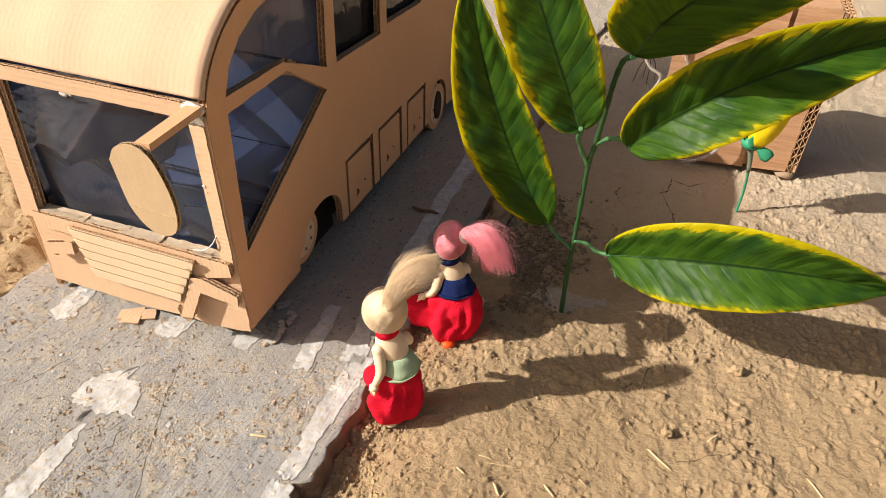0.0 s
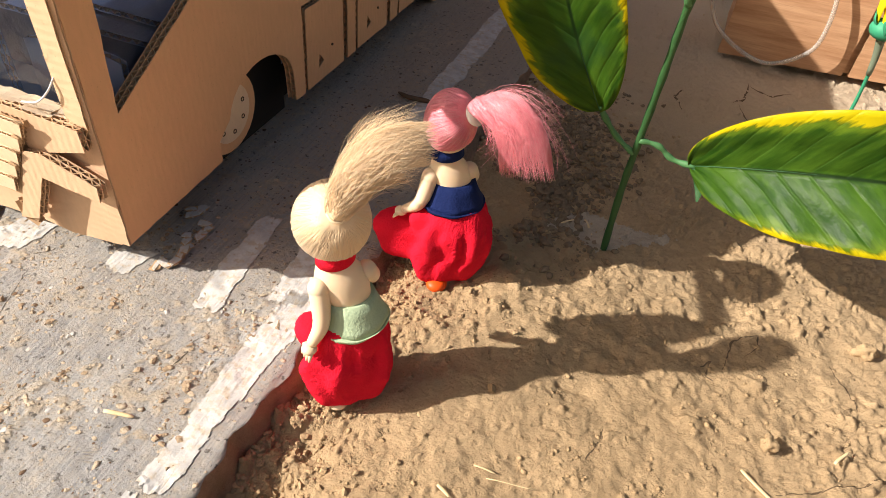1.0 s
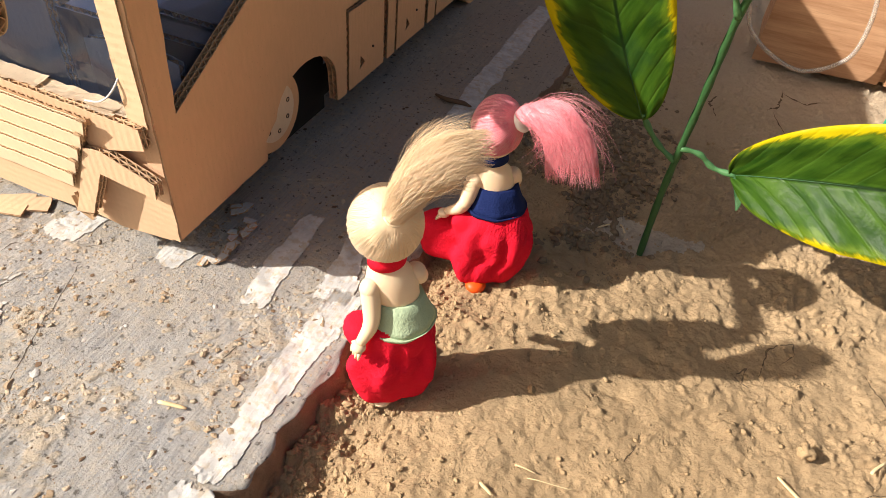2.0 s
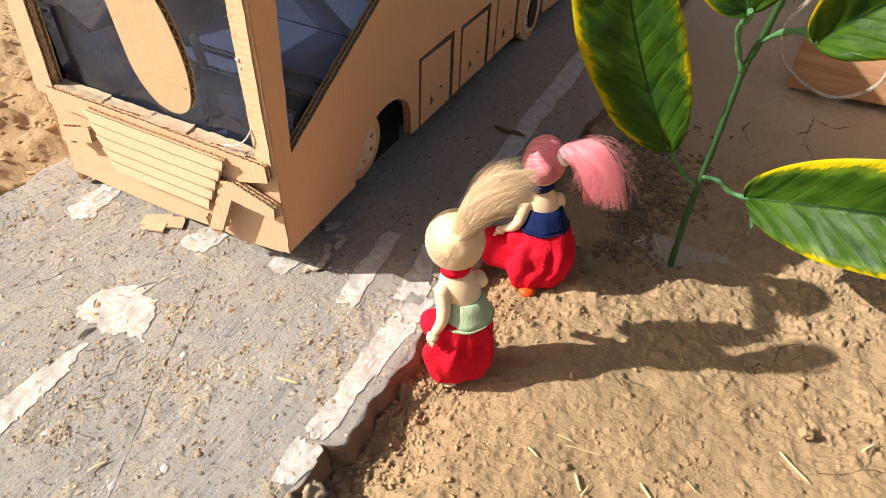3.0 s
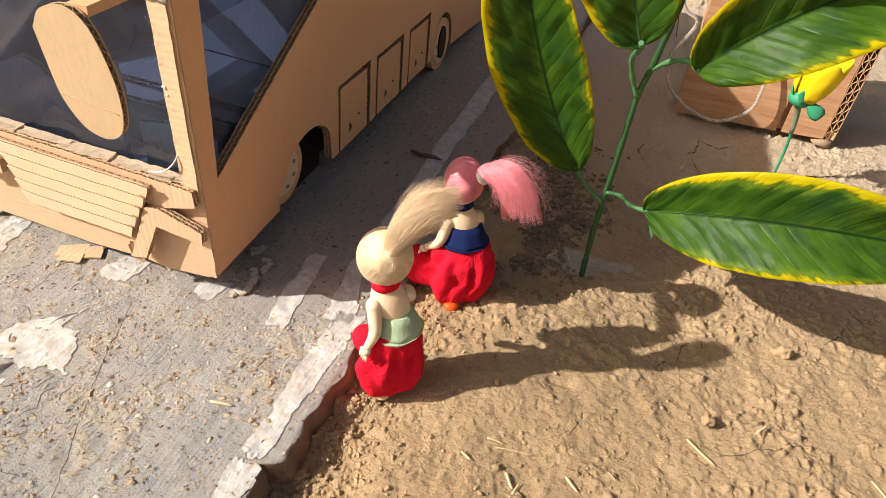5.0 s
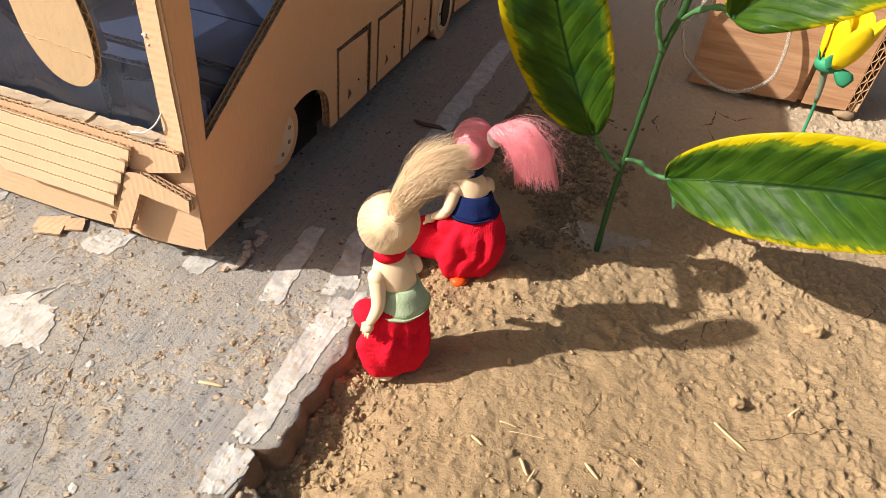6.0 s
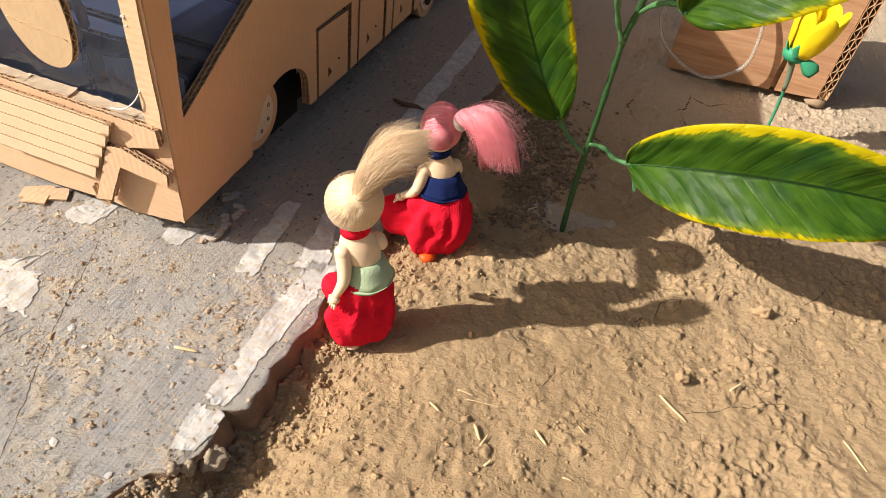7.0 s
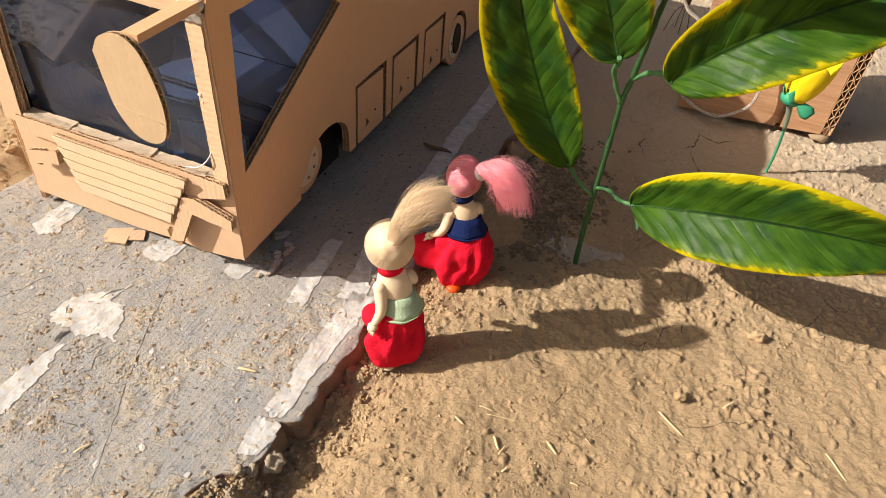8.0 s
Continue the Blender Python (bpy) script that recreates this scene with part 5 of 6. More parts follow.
def puffed(bm, to_world, lumps, mat, blend, seed, floor, rows=96, seg=168):
    """Gathered cloth stretched over soft lumps, each (centre, radii): one closed skin round the first lump's centre, with folds that run down from the waist."""
    o = np.array(lumps[0][0])
    th = np.linspace(0, math.pi, rows + 1)[:, None]
    ph = np.linspace(0, 2 * math.pi, seg, endpoint=False)[None, :]
    D = np.stack([np.sin(th) * np.cos(ph), np.sin(th) * np.sin(ph), np.cos(th) * np.ones_like(ph)], -1)

    def field(p):
        total = 0.0
        for c, r in lumps:
            g = (np.sum(np.abs((p - np.array(c)) / np.array(r)) ** 3.1, -1) ** (1 / 3.1) - 1) * min(r)
            total = total + np.exp(-g / blend)
        return -blend * np.log(total + 1e-30)

    t = np.full(D.shape[:2], 0.07)
    done = np.zeros(D.shape[:2], bool)
    for _ in range(160):
        inside = field(o + D * t[..., None]) < 0
        done |= inside
        t = np.where(done, t, t - 0.0005)
        if done.all():
            break
    t = np.maximum(t, 0.001)
    P = o + D * t[..., None]
    a = np.arctan2(P[..., 1] - o[1], P[..., 0] - o[0])
    h = np.clip((P[..., 2] - floor) / 0.050, 0, 1)
    warp = vnoise(P[..., 0] * 1.0, P[..., 2] + 0.5 * P[..., 1], 0.012, seed)
    fold = 0.0013 * np.sin(9 * a + seed + 2.4 * warp) * step(0.0, 0.6, h) + 0.0007 * np.sin(15 * a + 2 * seed + 2.2 * warp) * h
    fold = fold + 0.0022 * fbm(P[..., 0] + 0.4 * P[..., 1], 0.8 * P[..., 2] - 0.3 * P[..., 1], 0.012, seed + 5, 2)
    P = P + D * ((fold * (1 - 0.8 * step(0.72, 0.90, h)) - 0.0006 * step(0.75, 0.95, h)) * np.sin(th))[..., None]
    P[..., 2] = np.maximum(P[..., 2], floor + 0.0004 * vnoise(P[..., 0], P[..., 1], 0.004, seed))
    top = bm.verts.new(to_world(P[0, 0]))
    low = bm.verts.new(to_world(P[-1, 0]))
    rings = [[bm.verts.new(to_world(P[i, k])) for k in range(seg)] for i in range(1, rows)]
    fs = [bm.faces.new((top, rings[0][k], rings[0][(k + 1) % seg])) for k in range(seg)]
    fs += [bm.faces.new((low, rings[-1][(k + 1) % seg], rings[-1][k])) for k in range(seg)]
    fs += [bm.faces.new((p[k], q[k], q[(k + 1) % seg], p[(k + 1) % seg])) for p, q in zip(rings, rings[1:]) for k in range(seg)]
    for f in fs:
        f.material_index, f.smooth = mat, True


def doll(place, facing, cloth, foot_mat, hair, tie_dir, tail, seed, label, tie_mat, lumps, apron, trunk, arms, feet, crown, size, hairline):
    """A small vinyl doll seen from behind, one mesh. Its own axes: to its side, to its back and up; facing: the way of its back in the plane.
    lumps: what swells the trousers; apron, trunk: rings of the cloth and of the body; arms: shoulder, elbow, wrist; tie_dir: from the head's centre to the hair tie;
    tail: the ponytail's three control points, its wide axis, half-widths along it both ways, and its strands; hairline: how low the hair comes, and its tilt."""
    rnd = random.Random(seed)
    bm = bmesh.new()
    c = Vector(place)
    back = Vector((*facing, 0)).normalized()
    out = Vector((-back.y, back.x, 0))
    turn = Matrix((out, back, (0, 0, 1))).transposed()
    to_world = lambda p: c + turn @ Vector((float(p[0]), float(p[1]), float(p[2])))
    mats = [VINYL, RED, cloth, hair, foot_mat, tie_mat]
    puffed(bm, to_world, lumps, 1, 0.0009, seed, 0.0015)

    def sleeve(rows, mat, seg=56, tilt=0.0, wave=0.0):
        """Rings (height, radius to the side, radius to the back, shift to the side, shift to the back)."""
        rings = []
        for i, (z, ra, rb, sa, sb) in enumerate(rows):
            h = i / (len(rows) - 1)
            rings.append([bm.verts.new(to_world((sa + ra * (1 + wave * math.sin(5 * a + seed) * (1 - h)) * math.cos(a), sb + rb * (1 + wave * math.sin(7 * a + 2 * seed) * (1 - h)) * math.sin(a), z + tilt * (1 - 0.6 * h) * ra * math.cos(a)))) for a in (2 * math.pi * k / seg for k in range(seg))])
        for p, q in zip(rings, rings[1:]):
            for k in range(seg):
                f = bm.faces.new((p[k], p[(k + 1) % seg], q[(k + 1) % seg], q[k]))
                f.material_index, f.smooth = mat, True
        for r in (rings[0][::-1], rings[-1]):
            bm.faces.new(r).material_index = mat

    sleeve(apron[0], 2, 64, apron[1], 0.035)
    sleeve([(z - 0.0006, ra + 0.0004, rb + 0.0004, sa, sb) for z, ra, rb, sa, sb in apron[0][:1]] + [(z + 0.0008, ra + 0.0005, rb + 0.0005, sa, sb) for z, ra, rb, sa, sb in apron[0][:1]], 2, 64, apron[1], 0.035)
    sleeve(trunk, 0, 44)
    z, ra, rb, sa, sb = trunk[-1]
    sleeve([(z - 0.0065, ra + 0.0030, rb + 0.0030, sa, sb), (z - 0.003, ra + 0.0022, rb + 0.0022, sa, sb), (z, ra + 0.0012, rb + 0.0012, sa, sb)], 1 if cloth is MINT else 2, 32, 0.15)
    for p, r in feet:
        blob(bm, to_world(p), r, 4, 20, 12)
    for sh, el, hd in arms:
        sh, el, hd = to_world(sh), to_world(el), to_world(hd)
        line = smooth_line([sh, el, hd], 8)
        n = len(line)
        tube(bm, line, [float(np.interp(i / (n - 1), (0, 0.3, 0.55, 0.9, 1), (0.0044, 0.0040, 0.0035, 0.0025, 0.0022))) for i in range(n)], 16, 0)
        blob(bm, sh, (0.0047, 0.0047, 0.0047), 0, 18, 12)
        way = (hd - el).normalized()
        flat = way.cross(Vector((0, 0, 1))).normalized()
        blob(bm, hd + way * 0.0022, (0.0034, 0.0034, 0.0023), 0, 14, 10)
        for k in range(4):
            f0 = hd + way * 0.0030 + flat * (-0.0021 + 0.0014 * k)
            tube(bm, [f0, f0 + way * 0.0022 + flat * (-0.0004 + 0.00028 * k), f0 + way * (0.0042 - 0.0005 * abs(k - 1)) + flat * (-0.0008 + 0.0005 * k) - Vector((0, 0, 0.0006))], [0.0010, 0.0009, 0.0005], 7, 0)
        tube(bm, [hd + way * 0.001 + flat * 0.0022, hd + way * 0.0030 + flat * 0.0042], [0.0010, 0.0006], 7, 0)
    head = Vector(crown)
    tie_dir = Vector(tie_dir).normalized()
    size = Vector(size)
    blob(bm, head - Vector((0, 0, 0.0008)), size * 1.0, 0, 40, 28)
    side = tie_dir.orthogonal().normalized()
    other = tie_dir.cross(side)
    edge = lambda d: d.z + hairline[1] * (d.x * out.x + d.y * out.y)

    def combed(d):
        a = math.atan2(d.dot(other), d.dot(side))
        k = d.dot(tie_dir)
        low = float(step(hairline[0] + 0.05, hairline[0] - 0.07, edge(d)))
        groove = 0.010 * math.sin(37 * a + 3 * noise.noise(d * 3)) + 0.008 * math.sin(71 * a) + 0.006 * math.sin(113 * a + 1)
        return (1.05 + groove * (1 - abs(k) ** 3) + 0.03 * max(0, k) ** 8) * (1 - 0.15 * low)

    blob(bm, head, size, 3, 240, 72, combed)
    knot = head + Vector((tie_dir.x * size.x, tie_dir.y * size.y, tie_dir.z * size.z)) * 1.06
    ring = [knot + tie_dir * (0.0026 if tie_mat is WHITE else 0.0012) + 0.0036 * (math.cos(a) * side + math.sin(a) * other) for a in (2 * math.pi * k / 20 for k in range(21))]
    tube(bm, ring, 0.0023 if tie_mat is WHITE else 0.0006, 8, 5, False)
    for k in range(900):
        a = 2 * math.pi * (k + rnd.random()) / 900
        far = rnd.uniform(1.0, 2.7)
        lift = rnd.uniform(1.047, 1.062)
        drift = rnd.uniform(-0.10, 0.10)
        pts = []
        for i in range(11):
            b = 0.10 + (far - 0.10) * i / 10
            aa = a + drift * i / 10
            d = math.cos(b) * tie_dir + math.sin(b) * (math.cos(aa) * side + math.sin(aa) * other)
            if edge(d) < hairline[0]:
                break
            pts.append(head + Vector((d.x * size.x, d.y * size.y, d.z * size.z)) * lift)
        if len(pts) > 2:
            tube(bm, pts, 0.00014, 3, 3, False)
    # ponytail: a soft body under many single strands that follow it, and some stray hairs
    n = 20
    line = bezier(knot - tie_dir * 0.002, tail[0], tail[1], n, tail[2])
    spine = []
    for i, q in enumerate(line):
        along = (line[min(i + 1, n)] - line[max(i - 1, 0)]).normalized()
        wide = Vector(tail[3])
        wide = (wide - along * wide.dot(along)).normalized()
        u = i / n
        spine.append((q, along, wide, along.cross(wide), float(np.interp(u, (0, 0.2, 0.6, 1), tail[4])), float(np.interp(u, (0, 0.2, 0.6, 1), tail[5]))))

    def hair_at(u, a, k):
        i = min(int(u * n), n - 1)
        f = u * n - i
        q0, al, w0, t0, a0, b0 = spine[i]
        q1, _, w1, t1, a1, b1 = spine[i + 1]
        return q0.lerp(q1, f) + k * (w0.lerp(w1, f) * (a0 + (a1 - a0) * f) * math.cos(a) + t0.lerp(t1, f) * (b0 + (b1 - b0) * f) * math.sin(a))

    around = 96
    comb = [rnd.uniform(-0.015, 0.015) + 0.02 * math.sin(7 * math.pi * 2 * j / around + seed) for j in range(around)]
    rings = [[bm.verts.new(hair_at(i / n, 2 * math.pi * j / around + 0.10 * math.sin(0.35 * i + seed), (0.95 + comb[j] * min(1, i / 4)) * (1 if i < n - 5 else 1 - 0.17 * (i - n + 6)))) for j in range(around)] for i in range(n)]
    for p, q in zip(rings, rings[1:]):
        for j in range(around):
            f = bm.faces.new((p[j], p[(j + 1) % around], q[(j + 1) % around], q[j]))
            f.material_index, f.smooth = 3, True
    fluff = tail[7]
    for k in range(tail[6]):
        stray = rnd.random() < fluff * 0.16
        tip = not stray and k % 7 in (1, 2, 3)
        a, drift, lift = rnd.uniform(0, 6.283), rnd.uniform(-0.4, 0.4) * (1 + fluff), rnd.uniform(0.945, 0.985)
        flare = rnd.uniform(0.15, 1.1) if stray else rnd.uniform(0, 0.14) * fluff
        curl, turn = (rnd.uniform(0.15, 0.6) if stray else 0.03 + 0.22 * fluff * rnd.random()), rnd.uniform(0.4, 1.1)
        u0, u1 = (rnd.uniform(0.45, 0.8), rnd.uniform(0.90, 1.10)) if tip else (rnd.uniform(0, 0.45), rnd.uniform(0.70, 1.04))
        inner = rnd.uniform(0.35, 1.0) if tip else 1.0
        pts = [hair_at(u0 + (u1 - u0) * i / 8, a + drift * i / 8 + curl * math.sin(turn * i + k), lift * (inner + (1 - inner) * i / 8) + flare * (i / 8) ** 1.5 + 0.25 * curl * math.sin(turn * 1.3 * i + 2 * k)) for i in range(9)]
        w = rnd.uniform(0.00007, 0.00012) * (0.6 if stray else 1)
        tube(bm, pts, [w] * 6 + [w * 0.8, w * 0.6, w * 0.25], 3, 3, False)
    ob = part("doll", bm, mats)
    return tagged(ob, label, "doll", "two dolls by the kerb")


V = Vector
doll((0.1275, 0.353, -0.008), (0.480, -0.877), MINT, VINYL, BLONDE, (0.46, -0.50, 0.73),
     (V((0.130, 0.350, 0.114)), V((0.135, 0.357, 0.127)), V((0.1475, 0.368, 0.125)), (0, 0, 1), (0.0048, 0.0070, 0.0078, 0.0074), (0.0048, 0.0068, 0.0076, 0.0070), 4200, 1.0),
     2, "vinyl doll with blonde ponytail and red trousers on the soil", BLONDE,
     [((0.003, 0.000, 0.026), (0.0135, 0.0125, 0.0265)), ((-0.0080, 0.0070, 0.0175), (0.0128, 0.0108, 0.0195)), ((0.006, 0.003, 0.012), (0.0105, 0.0105, 0.0130)), ((-0.002, 0.006, 0.040), (0.0120, 0.0085, 0.0110)), ((-0.0165, -0.001, 0.036), (0.0075, 0.0080, 0.0078))],
     ([(0.0475, 0.0150, 0.0135, 0.0010, 0.0015), (0.0505, 0.0138, 0.0124, 0.0008, 0.0010), (0.0560, 0.0118, 0.0108, 0.0002, 0.0), (0.0610, 0.0106, 0.0094, -0.0005, -0.001)], 0.24),
     [(0.055, 0.0098, 0.0084, 0.0, -0.001), (0.063, 0.0104, 0.0084, -0.0020, -0.001), (0.0695, 0.0112, 0.0080, -0.0035, -0.0015), (0.0740, 0.0095, 0.0072, -0.0045, -0.0025), (0.0775, 0.0062, 0.0058, -0.0052, -0.0035), (0.0840, 0.0052, 0.0052, -0.0058, -0.0045)],
     [((-0.0125, 0.0030, 0.0680), (-0.0120, 0.0095, 0.0540), (-0.0165, 0.0125, 0.0440)), ((0.0065, -0.0045, 0.0700), (0.0090, -0.0110, 0.0610), (0.0040, -0.0160, 0.0560))],
     [((-0.0060, 0.0112, 0.0004), (0.0042, 0.0050, 0.0028)), ((-0.012, -0.002, 0.001), (0.005, 0.006, 0.004))], (0.1185, 0.3555, 0.0876), (0.0146, 0.0147, 0.0156), (-0.66, 0.10))
doll((0.1375, 0.445, -0.009), (0.301, -0.953), NAVY, ORANGE, PINK, (0.80, -0.20, 0.52),
     (V((0.150, 0.438, 0.110)), V((0.168, 0.434, 0.110)), V((0.1740, 0.432, 0.086)), (0.88, 0, 0.45), (0.0022, 0.0058, 0.0105, 0.0125), (0.0022, 0.0048, 0.0062, 0.0062), 3200, 0.35),
     5, "vinyl doll with pink ponytail and red trousers on the soil", WHITE,
     [((0.0045, 0.0025, 0.028), (0.0168, 0.0150, 0.0275)), ((-0.0060, 0.0085, 0.021), (0.0125, 0.0105, 0.0195)), ((-0.0240, -0.001, 0.024), (0.0150, 0.0115, 0.0140)), ((-0.0120, 0.003, 0.038), (0.0100, 0.009, 0.0100))],
     ([(0.0510, 0.0158, 0.0140, 0.0010, 0.0010), (0.0535, 0.0145, 0.0128, 0.0008, 0.0008), (0.0590, 0.0125, 0.0108, 0.0002, 0.0), (0.0640, 0.0112, 0.0095, -0.0005, -0.001)], 0.14),
     [(0.055, 0.0100, 0.0086, 0.0, -0.001), (0.063, 0.0105, 0.0086, -0.0015, -0.001), (0.0690, 0.0108, 0.0080, -0.0025, -0.0010), (0.0730, 0.0090, 0.0070, -0.0035, -0.0012), (0.0765, 0.0060, 0.0056, -0.0042, -0.0015), (0.0840, 0.0052, 0.0052, -0.0046, -0.0016)],
     [((-0.0118, 0.0030, 0.0660), (-0.0160, 0.0070, 0.0520), (-0.0240, 0.0050, 0.0445)), ((0.0070, -0.0030, 0.0680), (0.0090, -0.0100, 0.0600), (0.0040, -0.0150, 0.0560))],
     [((-0.0030, 0.0160, 0.0036), (0.0058, 0.0062, 0.0036))], (0.1325, 0.4450, 0.0872), (0.0122, 0.0132, 0.0152), (-0.64, -0.20))


# ---- stones, clods, straw ----
def scatter(name, n, area, size, height, material, label, category, seed, weight=None, flat=1.0, soft=False, jag=0.22):
    """Many small irregular lumps lying on the ground, joined into one mesh."""
    rnd = np.random.RandomState(seed)
    base = bmesh.new()
    bmesh.ops.create_icosphere(base, subdivisions=1, radius=1)
    bv = np.array([v.co[:] for v in base.verts])
    bf = np.array([[v.index for v in f.verts] for f in base.faces])
    base.free()
    x = rnd.uniform(area[0], area[1], n * 4)
    y = rnd.uniform(area[2], area[3], n * 4)
    keep = rnd.rand(n * 4) < (weight(x, y) if weight else 1.0)
    x, y = x[keep][:n], y[keep][:n]
    n = len(x)
    r = size[0] + (size[1] - size[0]) * rnd.rand(n) ** 4
    shape = bv[None] * (1 + jag * rnd.randn(n, len(bv), 1)) * np.stack([rnd.uniform(0.7, 1.4, n), rnd.uniform(0.7, 1.3, n), flat * rnd.uniform(0.45, 0.9, n)], -1)[:, None]
    a = rnd.uniform(0, 6.28, n)
    c, s = np.cos(a)[:, None], np.sin(a)[:, None]
    shape = np.stack([shape[..., 0] * c - shape[..., 1] * s, shape[..., 0] * s + shape[..., 1] * c, shape[..., 2]], -1)
    P = shape * r[:, None, None] + np.stack([x, y, height(x, y) + 0.25 * flat * r], -1)[:, None]
    F = (bf[None] + (np.arange(n) * len(bv))[:, None, None]).reshape(-1, 3)
    me = bpy.data.meshes.new(name)
    me.from_pydata(P.reshape(-1, 3).tolist(), [], F.tolist())
    if soft:
        me.polygons.foreach_set("use_smooth", [True] * len(me.polygons))
    return tagged(part(name, me, material), label, category, kind="stuff")


bm = bmesh.new()
blob(bm, (0.226, 1.030, 0.043), (0.006, 0.006, 0.013), 0, 14, 10, lambda d: 1 + 0.15 * noise.noise(d * 3))
bud = thing("seed_head", "brown dry seed head standing on thin wire legs on the soil", "seed head", (0, 0, 0))
part("pod", bm, BARK, bud, "", True)
for dx, dy in ((-0.018, -0.006), (0.002, -0.010), (0.012, 0.010), (-0.006, 0.012)):
    bm = bmesh.new()
    tube(bm, smooth_line([(0.226, 1.030, 0.033), (0.226 + dx * 0.6, 1.030 + dy * 0.6, 0.022), (0.226 + dx, 1.030 + dy, -0.006)], 4), 0.0006, 6)
    part("wire_leg", bm, BARK, bud)

near_kerb = lambda x, y: np.exp(-np.clip(x - kerb_x(y), 0, 1) / 0.018) * step(0.0, 0.004, x - kerb_x(y)) * step(0.75, 0.6, y)
scatter("soil_crumbs", 19000, (0.08, 0.22, 0.17, 0.72), (0.00025, 0.0019), soil_height, CLOD, "loose crumbs of dry soil along the kerb", "soil crumbs", 1, near_kerb, jag=0.28)
scatter("soil_crumbs", 1000, (0.12, 0.56, 0.17, 1.0), (0.0003, 0.0012), soil_height, CLOD, "loose crumbs of dry soil on the ground", "soil crumbs", 2, lambda x, y: np.clip(0.15 + fbm(x, y, 0.07, 301, 3), 0, 1), soft=True)
scatter("soil_grains", 3500, (0.10, 0.50, 0.18, 0.66), (0.00022, 0.0013), soil_height, CLOD, "fine loose grains strewn over the dry soil", "soil grains", 8, lambda x, y: np.clip(0.1 + 1.2 * fbm(x, y, 0.05, 331, 3), 0.05, 1) * (x > kerb_x(y)), soft=True)
scatter("road_grit", 15000, (-0.23, 0.10, 0.16, 0.75), (0.0002, 0.0013), road_height, GRIT, "sandy crumbs and small clods strewn on the road", "grit", 3, lambda x, y: np.clip(0.35 + 0.8 * fbm(x, y, 0.025, 311, 3), 0.10, 1) * (x < kerb_x(y) - 0.002), 0.5, jag=0.30)
scatter("sand_cakes", 700, (-0.23, 0.10, 0.16, 0.75), (0.0007, 0.0020), road_height, GRIT, "thin flat cakes of trodden sand on the road", "sand cakes", 13, lambda x, y: np.clip(0.2 + fbm(x, y, 0.04, 315, 3), 0.03, 1) * (x < kerb_x(y) - 0.003), 0.10, jag=0.40, soft=True)
CLUMPS = ((-0.021, 0.232, 0.010), (0.036, 0.229, 0.007), (-0.017, 0.192, 0.009), (-0.046, 0.248, 0.010), (0.053, 0.331, 0.006), (0.055, 0.188, 0.009), (-0.028, 0.204, 0.008), (0.011, 0.294, 0.006), (0.033, 0.194, 0.006), (-0.060, 0.262, 0.010))


def clumps(x, y):
    """Where crumbs lie in loose clusters on the road."""
    return np.clip(sum(np.exp(-((x - a) ** 2 + (y - b) ** 2) / (r * r)) for a, b, r in CLUMPS) * (0.6 + 1.1 * fbm(x, y, 0.008, 341, 2)) + 0.55 * step(0.20, 0.55, fbm(x, y, 0.020, 345, 3)), 0, 1) * (x < kerb_x(y) - 0.003)


scatter("brown_crumbs", 4200, (-0.21, 0.090, 0.165, 0.40), (0.0003, 0.0017), road_height, BROWN_CRUMB, "brown crumbs of earth lying in clusters on the road", "earth crumbs", 14, clumps, 0.7, jag=0.35)
scatter("paint_chips", 150, (-0.20, 0.085, 0.18, 0.40), (0.0005, 0.0022), road_height, PAINT, "small loose chips of white paint on the road", "paint chips", 9, lambda x, y: 0.5 * (x < kerb_x(y) - 0.004), 0.4)
scatter("dark_specks", 900, (-0.21, 0.085, 0.18, 0.72), (0.0003, 0.0014), road_height, BARK, "dark specks of bark and straw dust on the road", "debris", 10, lambda x, y: 0.5 * (x < kerb_x(y) - 0.004), 0.4)
scatter("gravel", 8000, (0.105, 0.23, 0.46, 0.70), (0.0004, 0.0032), soil_height, GRAVEL, "dark loose gravel crumbs behind the dolls", "gravel", 6, lambda x, y: np.exp(-((x - 0.155) ** 2 / 0.0016 + (y - 0.56) ** 2 / 0.006)) * np.clip(0.4 + fbm(x, y, 0.03, 321, 2), 0, 1))
scatter("rubble", 2600, (0.040, 0.112, 0.15, 0.262), (0.00025, 0.0018), soil_height, MORTAR, "broken grey-brown lumps of mortar at the crumbled kerb end", "rubble", 4, lambda x, y: 1.0 * (x > kerb_x(y) - 0.004))
scatter("far_clods", 2600, (-0.75, -0.23, 0.25, 0.9), (0.0006, 0.0055), soil_height, CLOD, "loose clods of dry soil beside the road", "soil clods", 5)


def straw(x, y, length, rz, width=0.0012, ground=soil_height):
    bm = bmesh.new()
    pts = [(-length / 2 + length * i / 5, 0.0002 * math.sin(i + x * 90), 0.0004 * math.sin(i * 1.3)) for i in range(6)]
    tube(bm, pts, [width * k for k in (0.8, 1, 1, 0.95, 0.9, 0.6)], 6)
    for v in bm.verts:
        v.co.z *= 0.3
    ob = part("straw", bm, STRAW)
    ob.matrix_world = pose(x, y, float(ground(np.array([x]), np.array([y]))[0]) + 0.0012, 0, 3, rz)
    tagged(ob, "short dry piece of yellow straw lying on the ground", "straw", "scattered straw pieces")


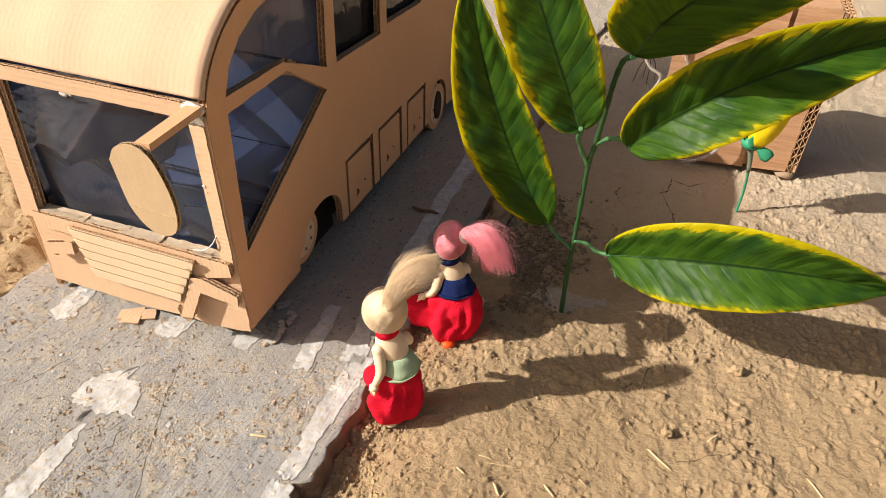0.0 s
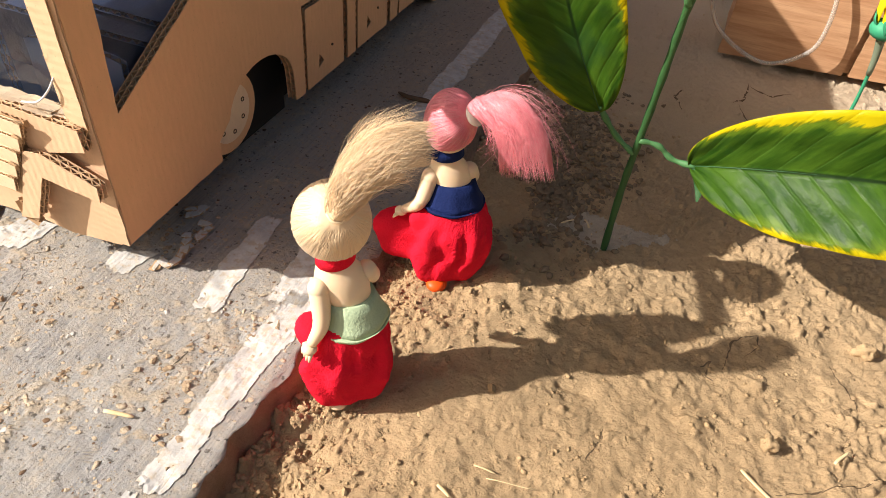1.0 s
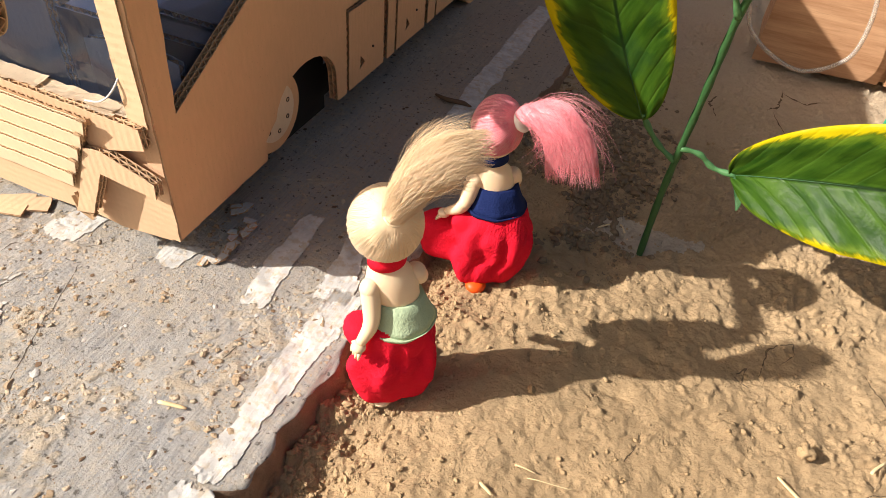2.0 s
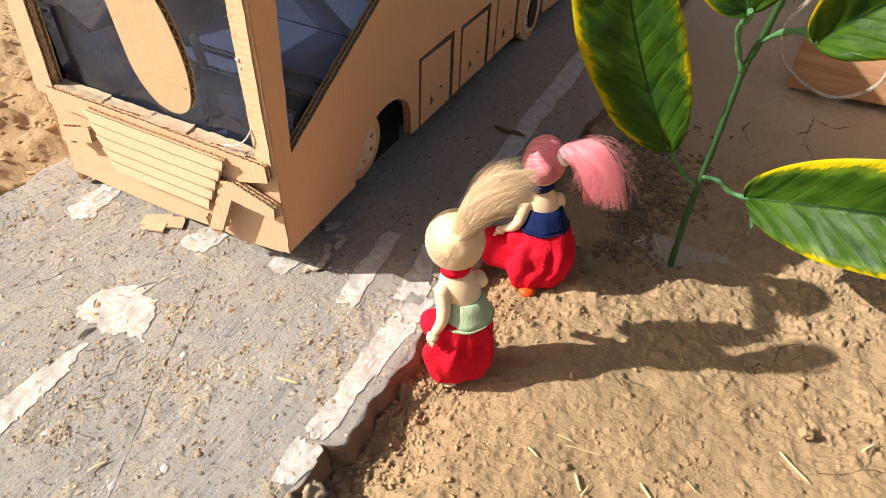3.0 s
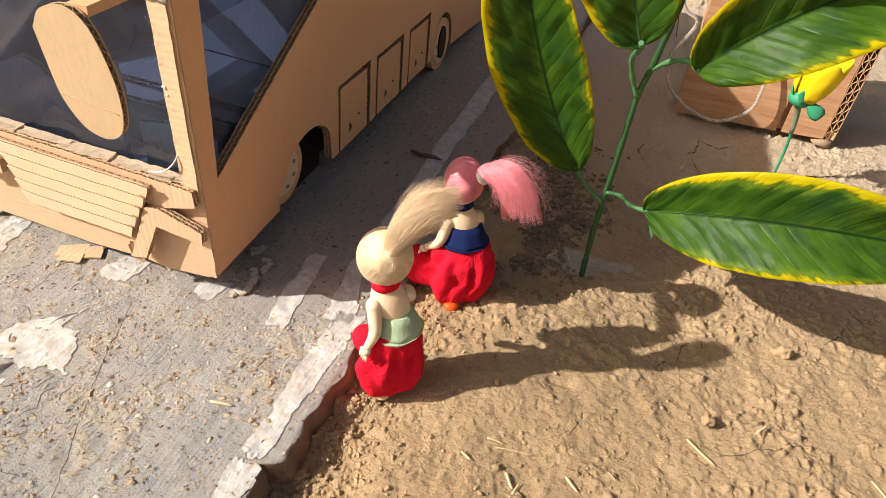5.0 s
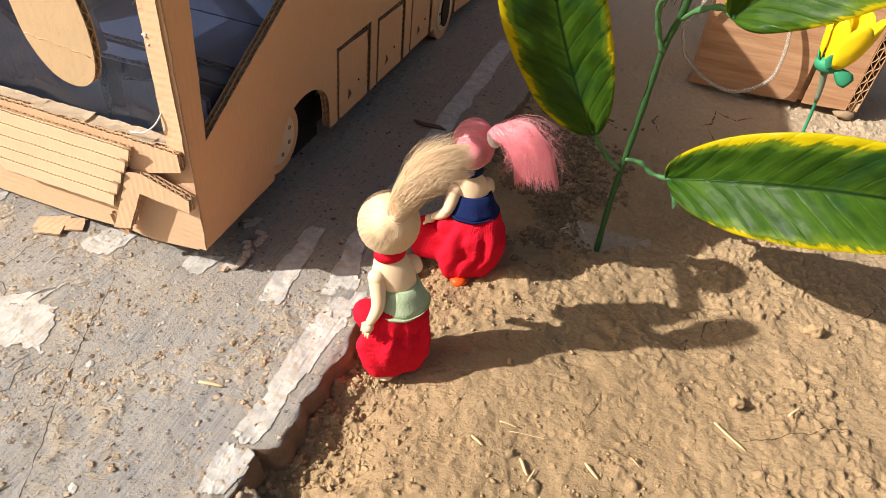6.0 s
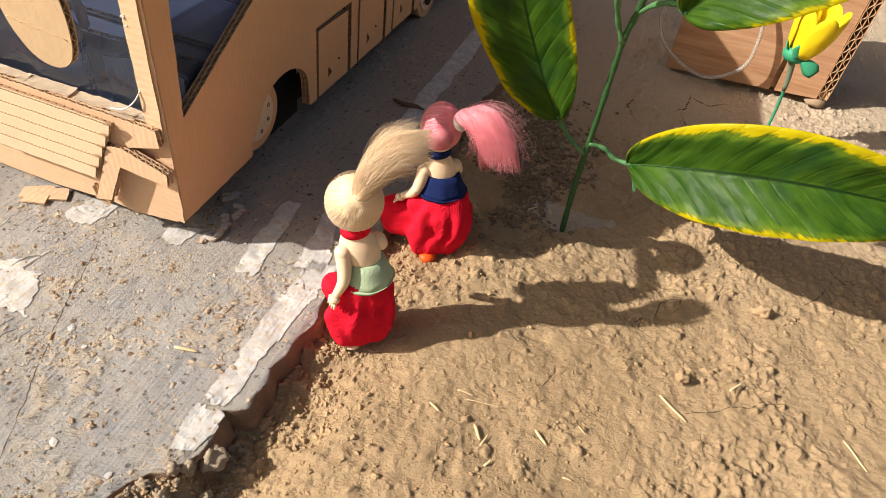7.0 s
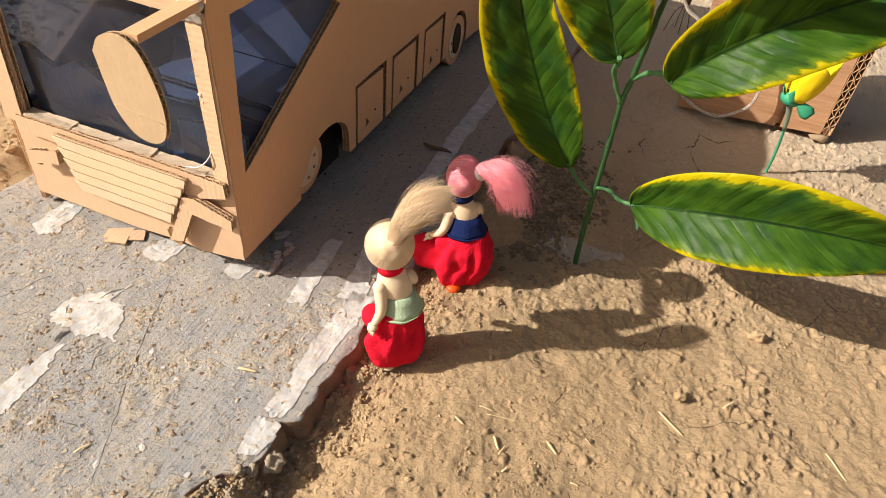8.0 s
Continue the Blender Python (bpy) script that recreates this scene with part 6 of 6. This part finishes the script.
for x, y, l, rz, w, g in [
    (0.050, 0.289, 0.013, 12, 0.0011, road_height), (-0.0020, 0.2010, 0.010, 70, 0.0007, road_height), (0.205, 0.520, 0.014, -58, 0.0009, soil_height), (0.192, 0.515, 0.010, 50, 0.0008, soil_height),
    (-0.0850, 0.2705, 0.014, 8, 0.0004, road_height), (0.420, 0.395, 0.020, -50, 0.0009, soil_height),
    (0.3160, 0.3800, 0.0209, -33, 0.0010, soil_height), (0.3497, 0.4103, 0.0127, 57, 0.0008, soil_height), (0.2010, 0.3367, 0.0096, 3, 0.0005, soil_height), (0.2137, 0.3359, 0.0221, 13, 0.0003, soil_height),
    (0.1886, 0.3191, 0.0069, -26, 0.0009, soil_height), (0.2155, 0.3158, 0.0097, -51, 0.0009, soil_height), (0.2203, 0.3134, 0.0088, 80, 0.0005, soil_height), (0.2487, 0.3286, 0.0101, -40, 0.0010, soil_height),
    (0.2265, 0.3006, 0.0056, 69, 0.0008, soil_height), (0.2690, 0.3416, 0.0066, -36, 0.0004, soil_height), (0.2683, 0.3112, 0.0045, 6, 0.0007, soil_height)]:
    straw(x, y, l, rz, w, g)

bm = bmesh.new()
tube(bm, smooth_line([(0.040, 0.592, 0.002), (0.050, 0.588, 0.003), (0.062, 0.591, 0.002), (0.070, 0.590, 0.002)], 4), [0.0008, 0.0012, 0.0015, 0.0016, 0.0017, 0.0019, 0.0018, 0.002, 0.002, 0.0018, 0.0013, 0.0009, 0.0006], 7)
tagged(part("twig", bm, BARK), "short brown twig lying on the road", "twig")


def stone(x, y, z, r, seed, label, material=RUBBLE):
    bm = bmesh.new()
    bmesh.ops.create_icosphere(bm, subdivisions=3, radius=1)
    for v in bm.verts:
        d = v.co.copy()
        k = 1 + 0.7 * noise.noise(d * 1.4 + V((seed, 0, 0))) + 0.35 * noise.noise(d * 4 + V((seed, 3, 0)))
        v.co = V((x + d.x * r[0] * k, y + d.y * r[1] * k, z + d.z * r[2] * k))
    tagged(part("stone", bm, material, None, "", True), label, "stone")


for i, (x, y, z, r) in enumerate([(0.0985, 0.2425, -0.006, (0.0062, 0.0058, 0.0055)), (0.0875, 0.2275, 0.0005, (0.0032, 0.0030, 0.0034)), (0.0930, 0.2325, -0.002, (0.0028, 0.0040, 0.0030)), (0.0800, 0.2165, -0.001, (0.0032, 0.0026, 0.0028)), (0.0900, 0.2150, -0.003, (0.0035, 0.0030, 0.0030)), (0.1040, 0.2280, -0.014, (0.0026, 0.0024, 0.0022))]):
    stone(x, y, z, r, 1 + 3 * i, "rough grey mortar lump fallen from the broken kerb end", MORTAR)
stone(0.365, 0.487, -0.006, (0.0055, 0.004, 0.004), 5, "small clod of dry soil on the ground", CLOD)
stone(0.318, 0.404, -0.005, (0.004, 0.004, 0.003), 9, "small clod of dry soil on the ground", CLOD)
stone(0.127, 0.625, -0.003, (0.012, 0.024, 0.011), 12, "weathered brown lump at the kerb behind the dolls")
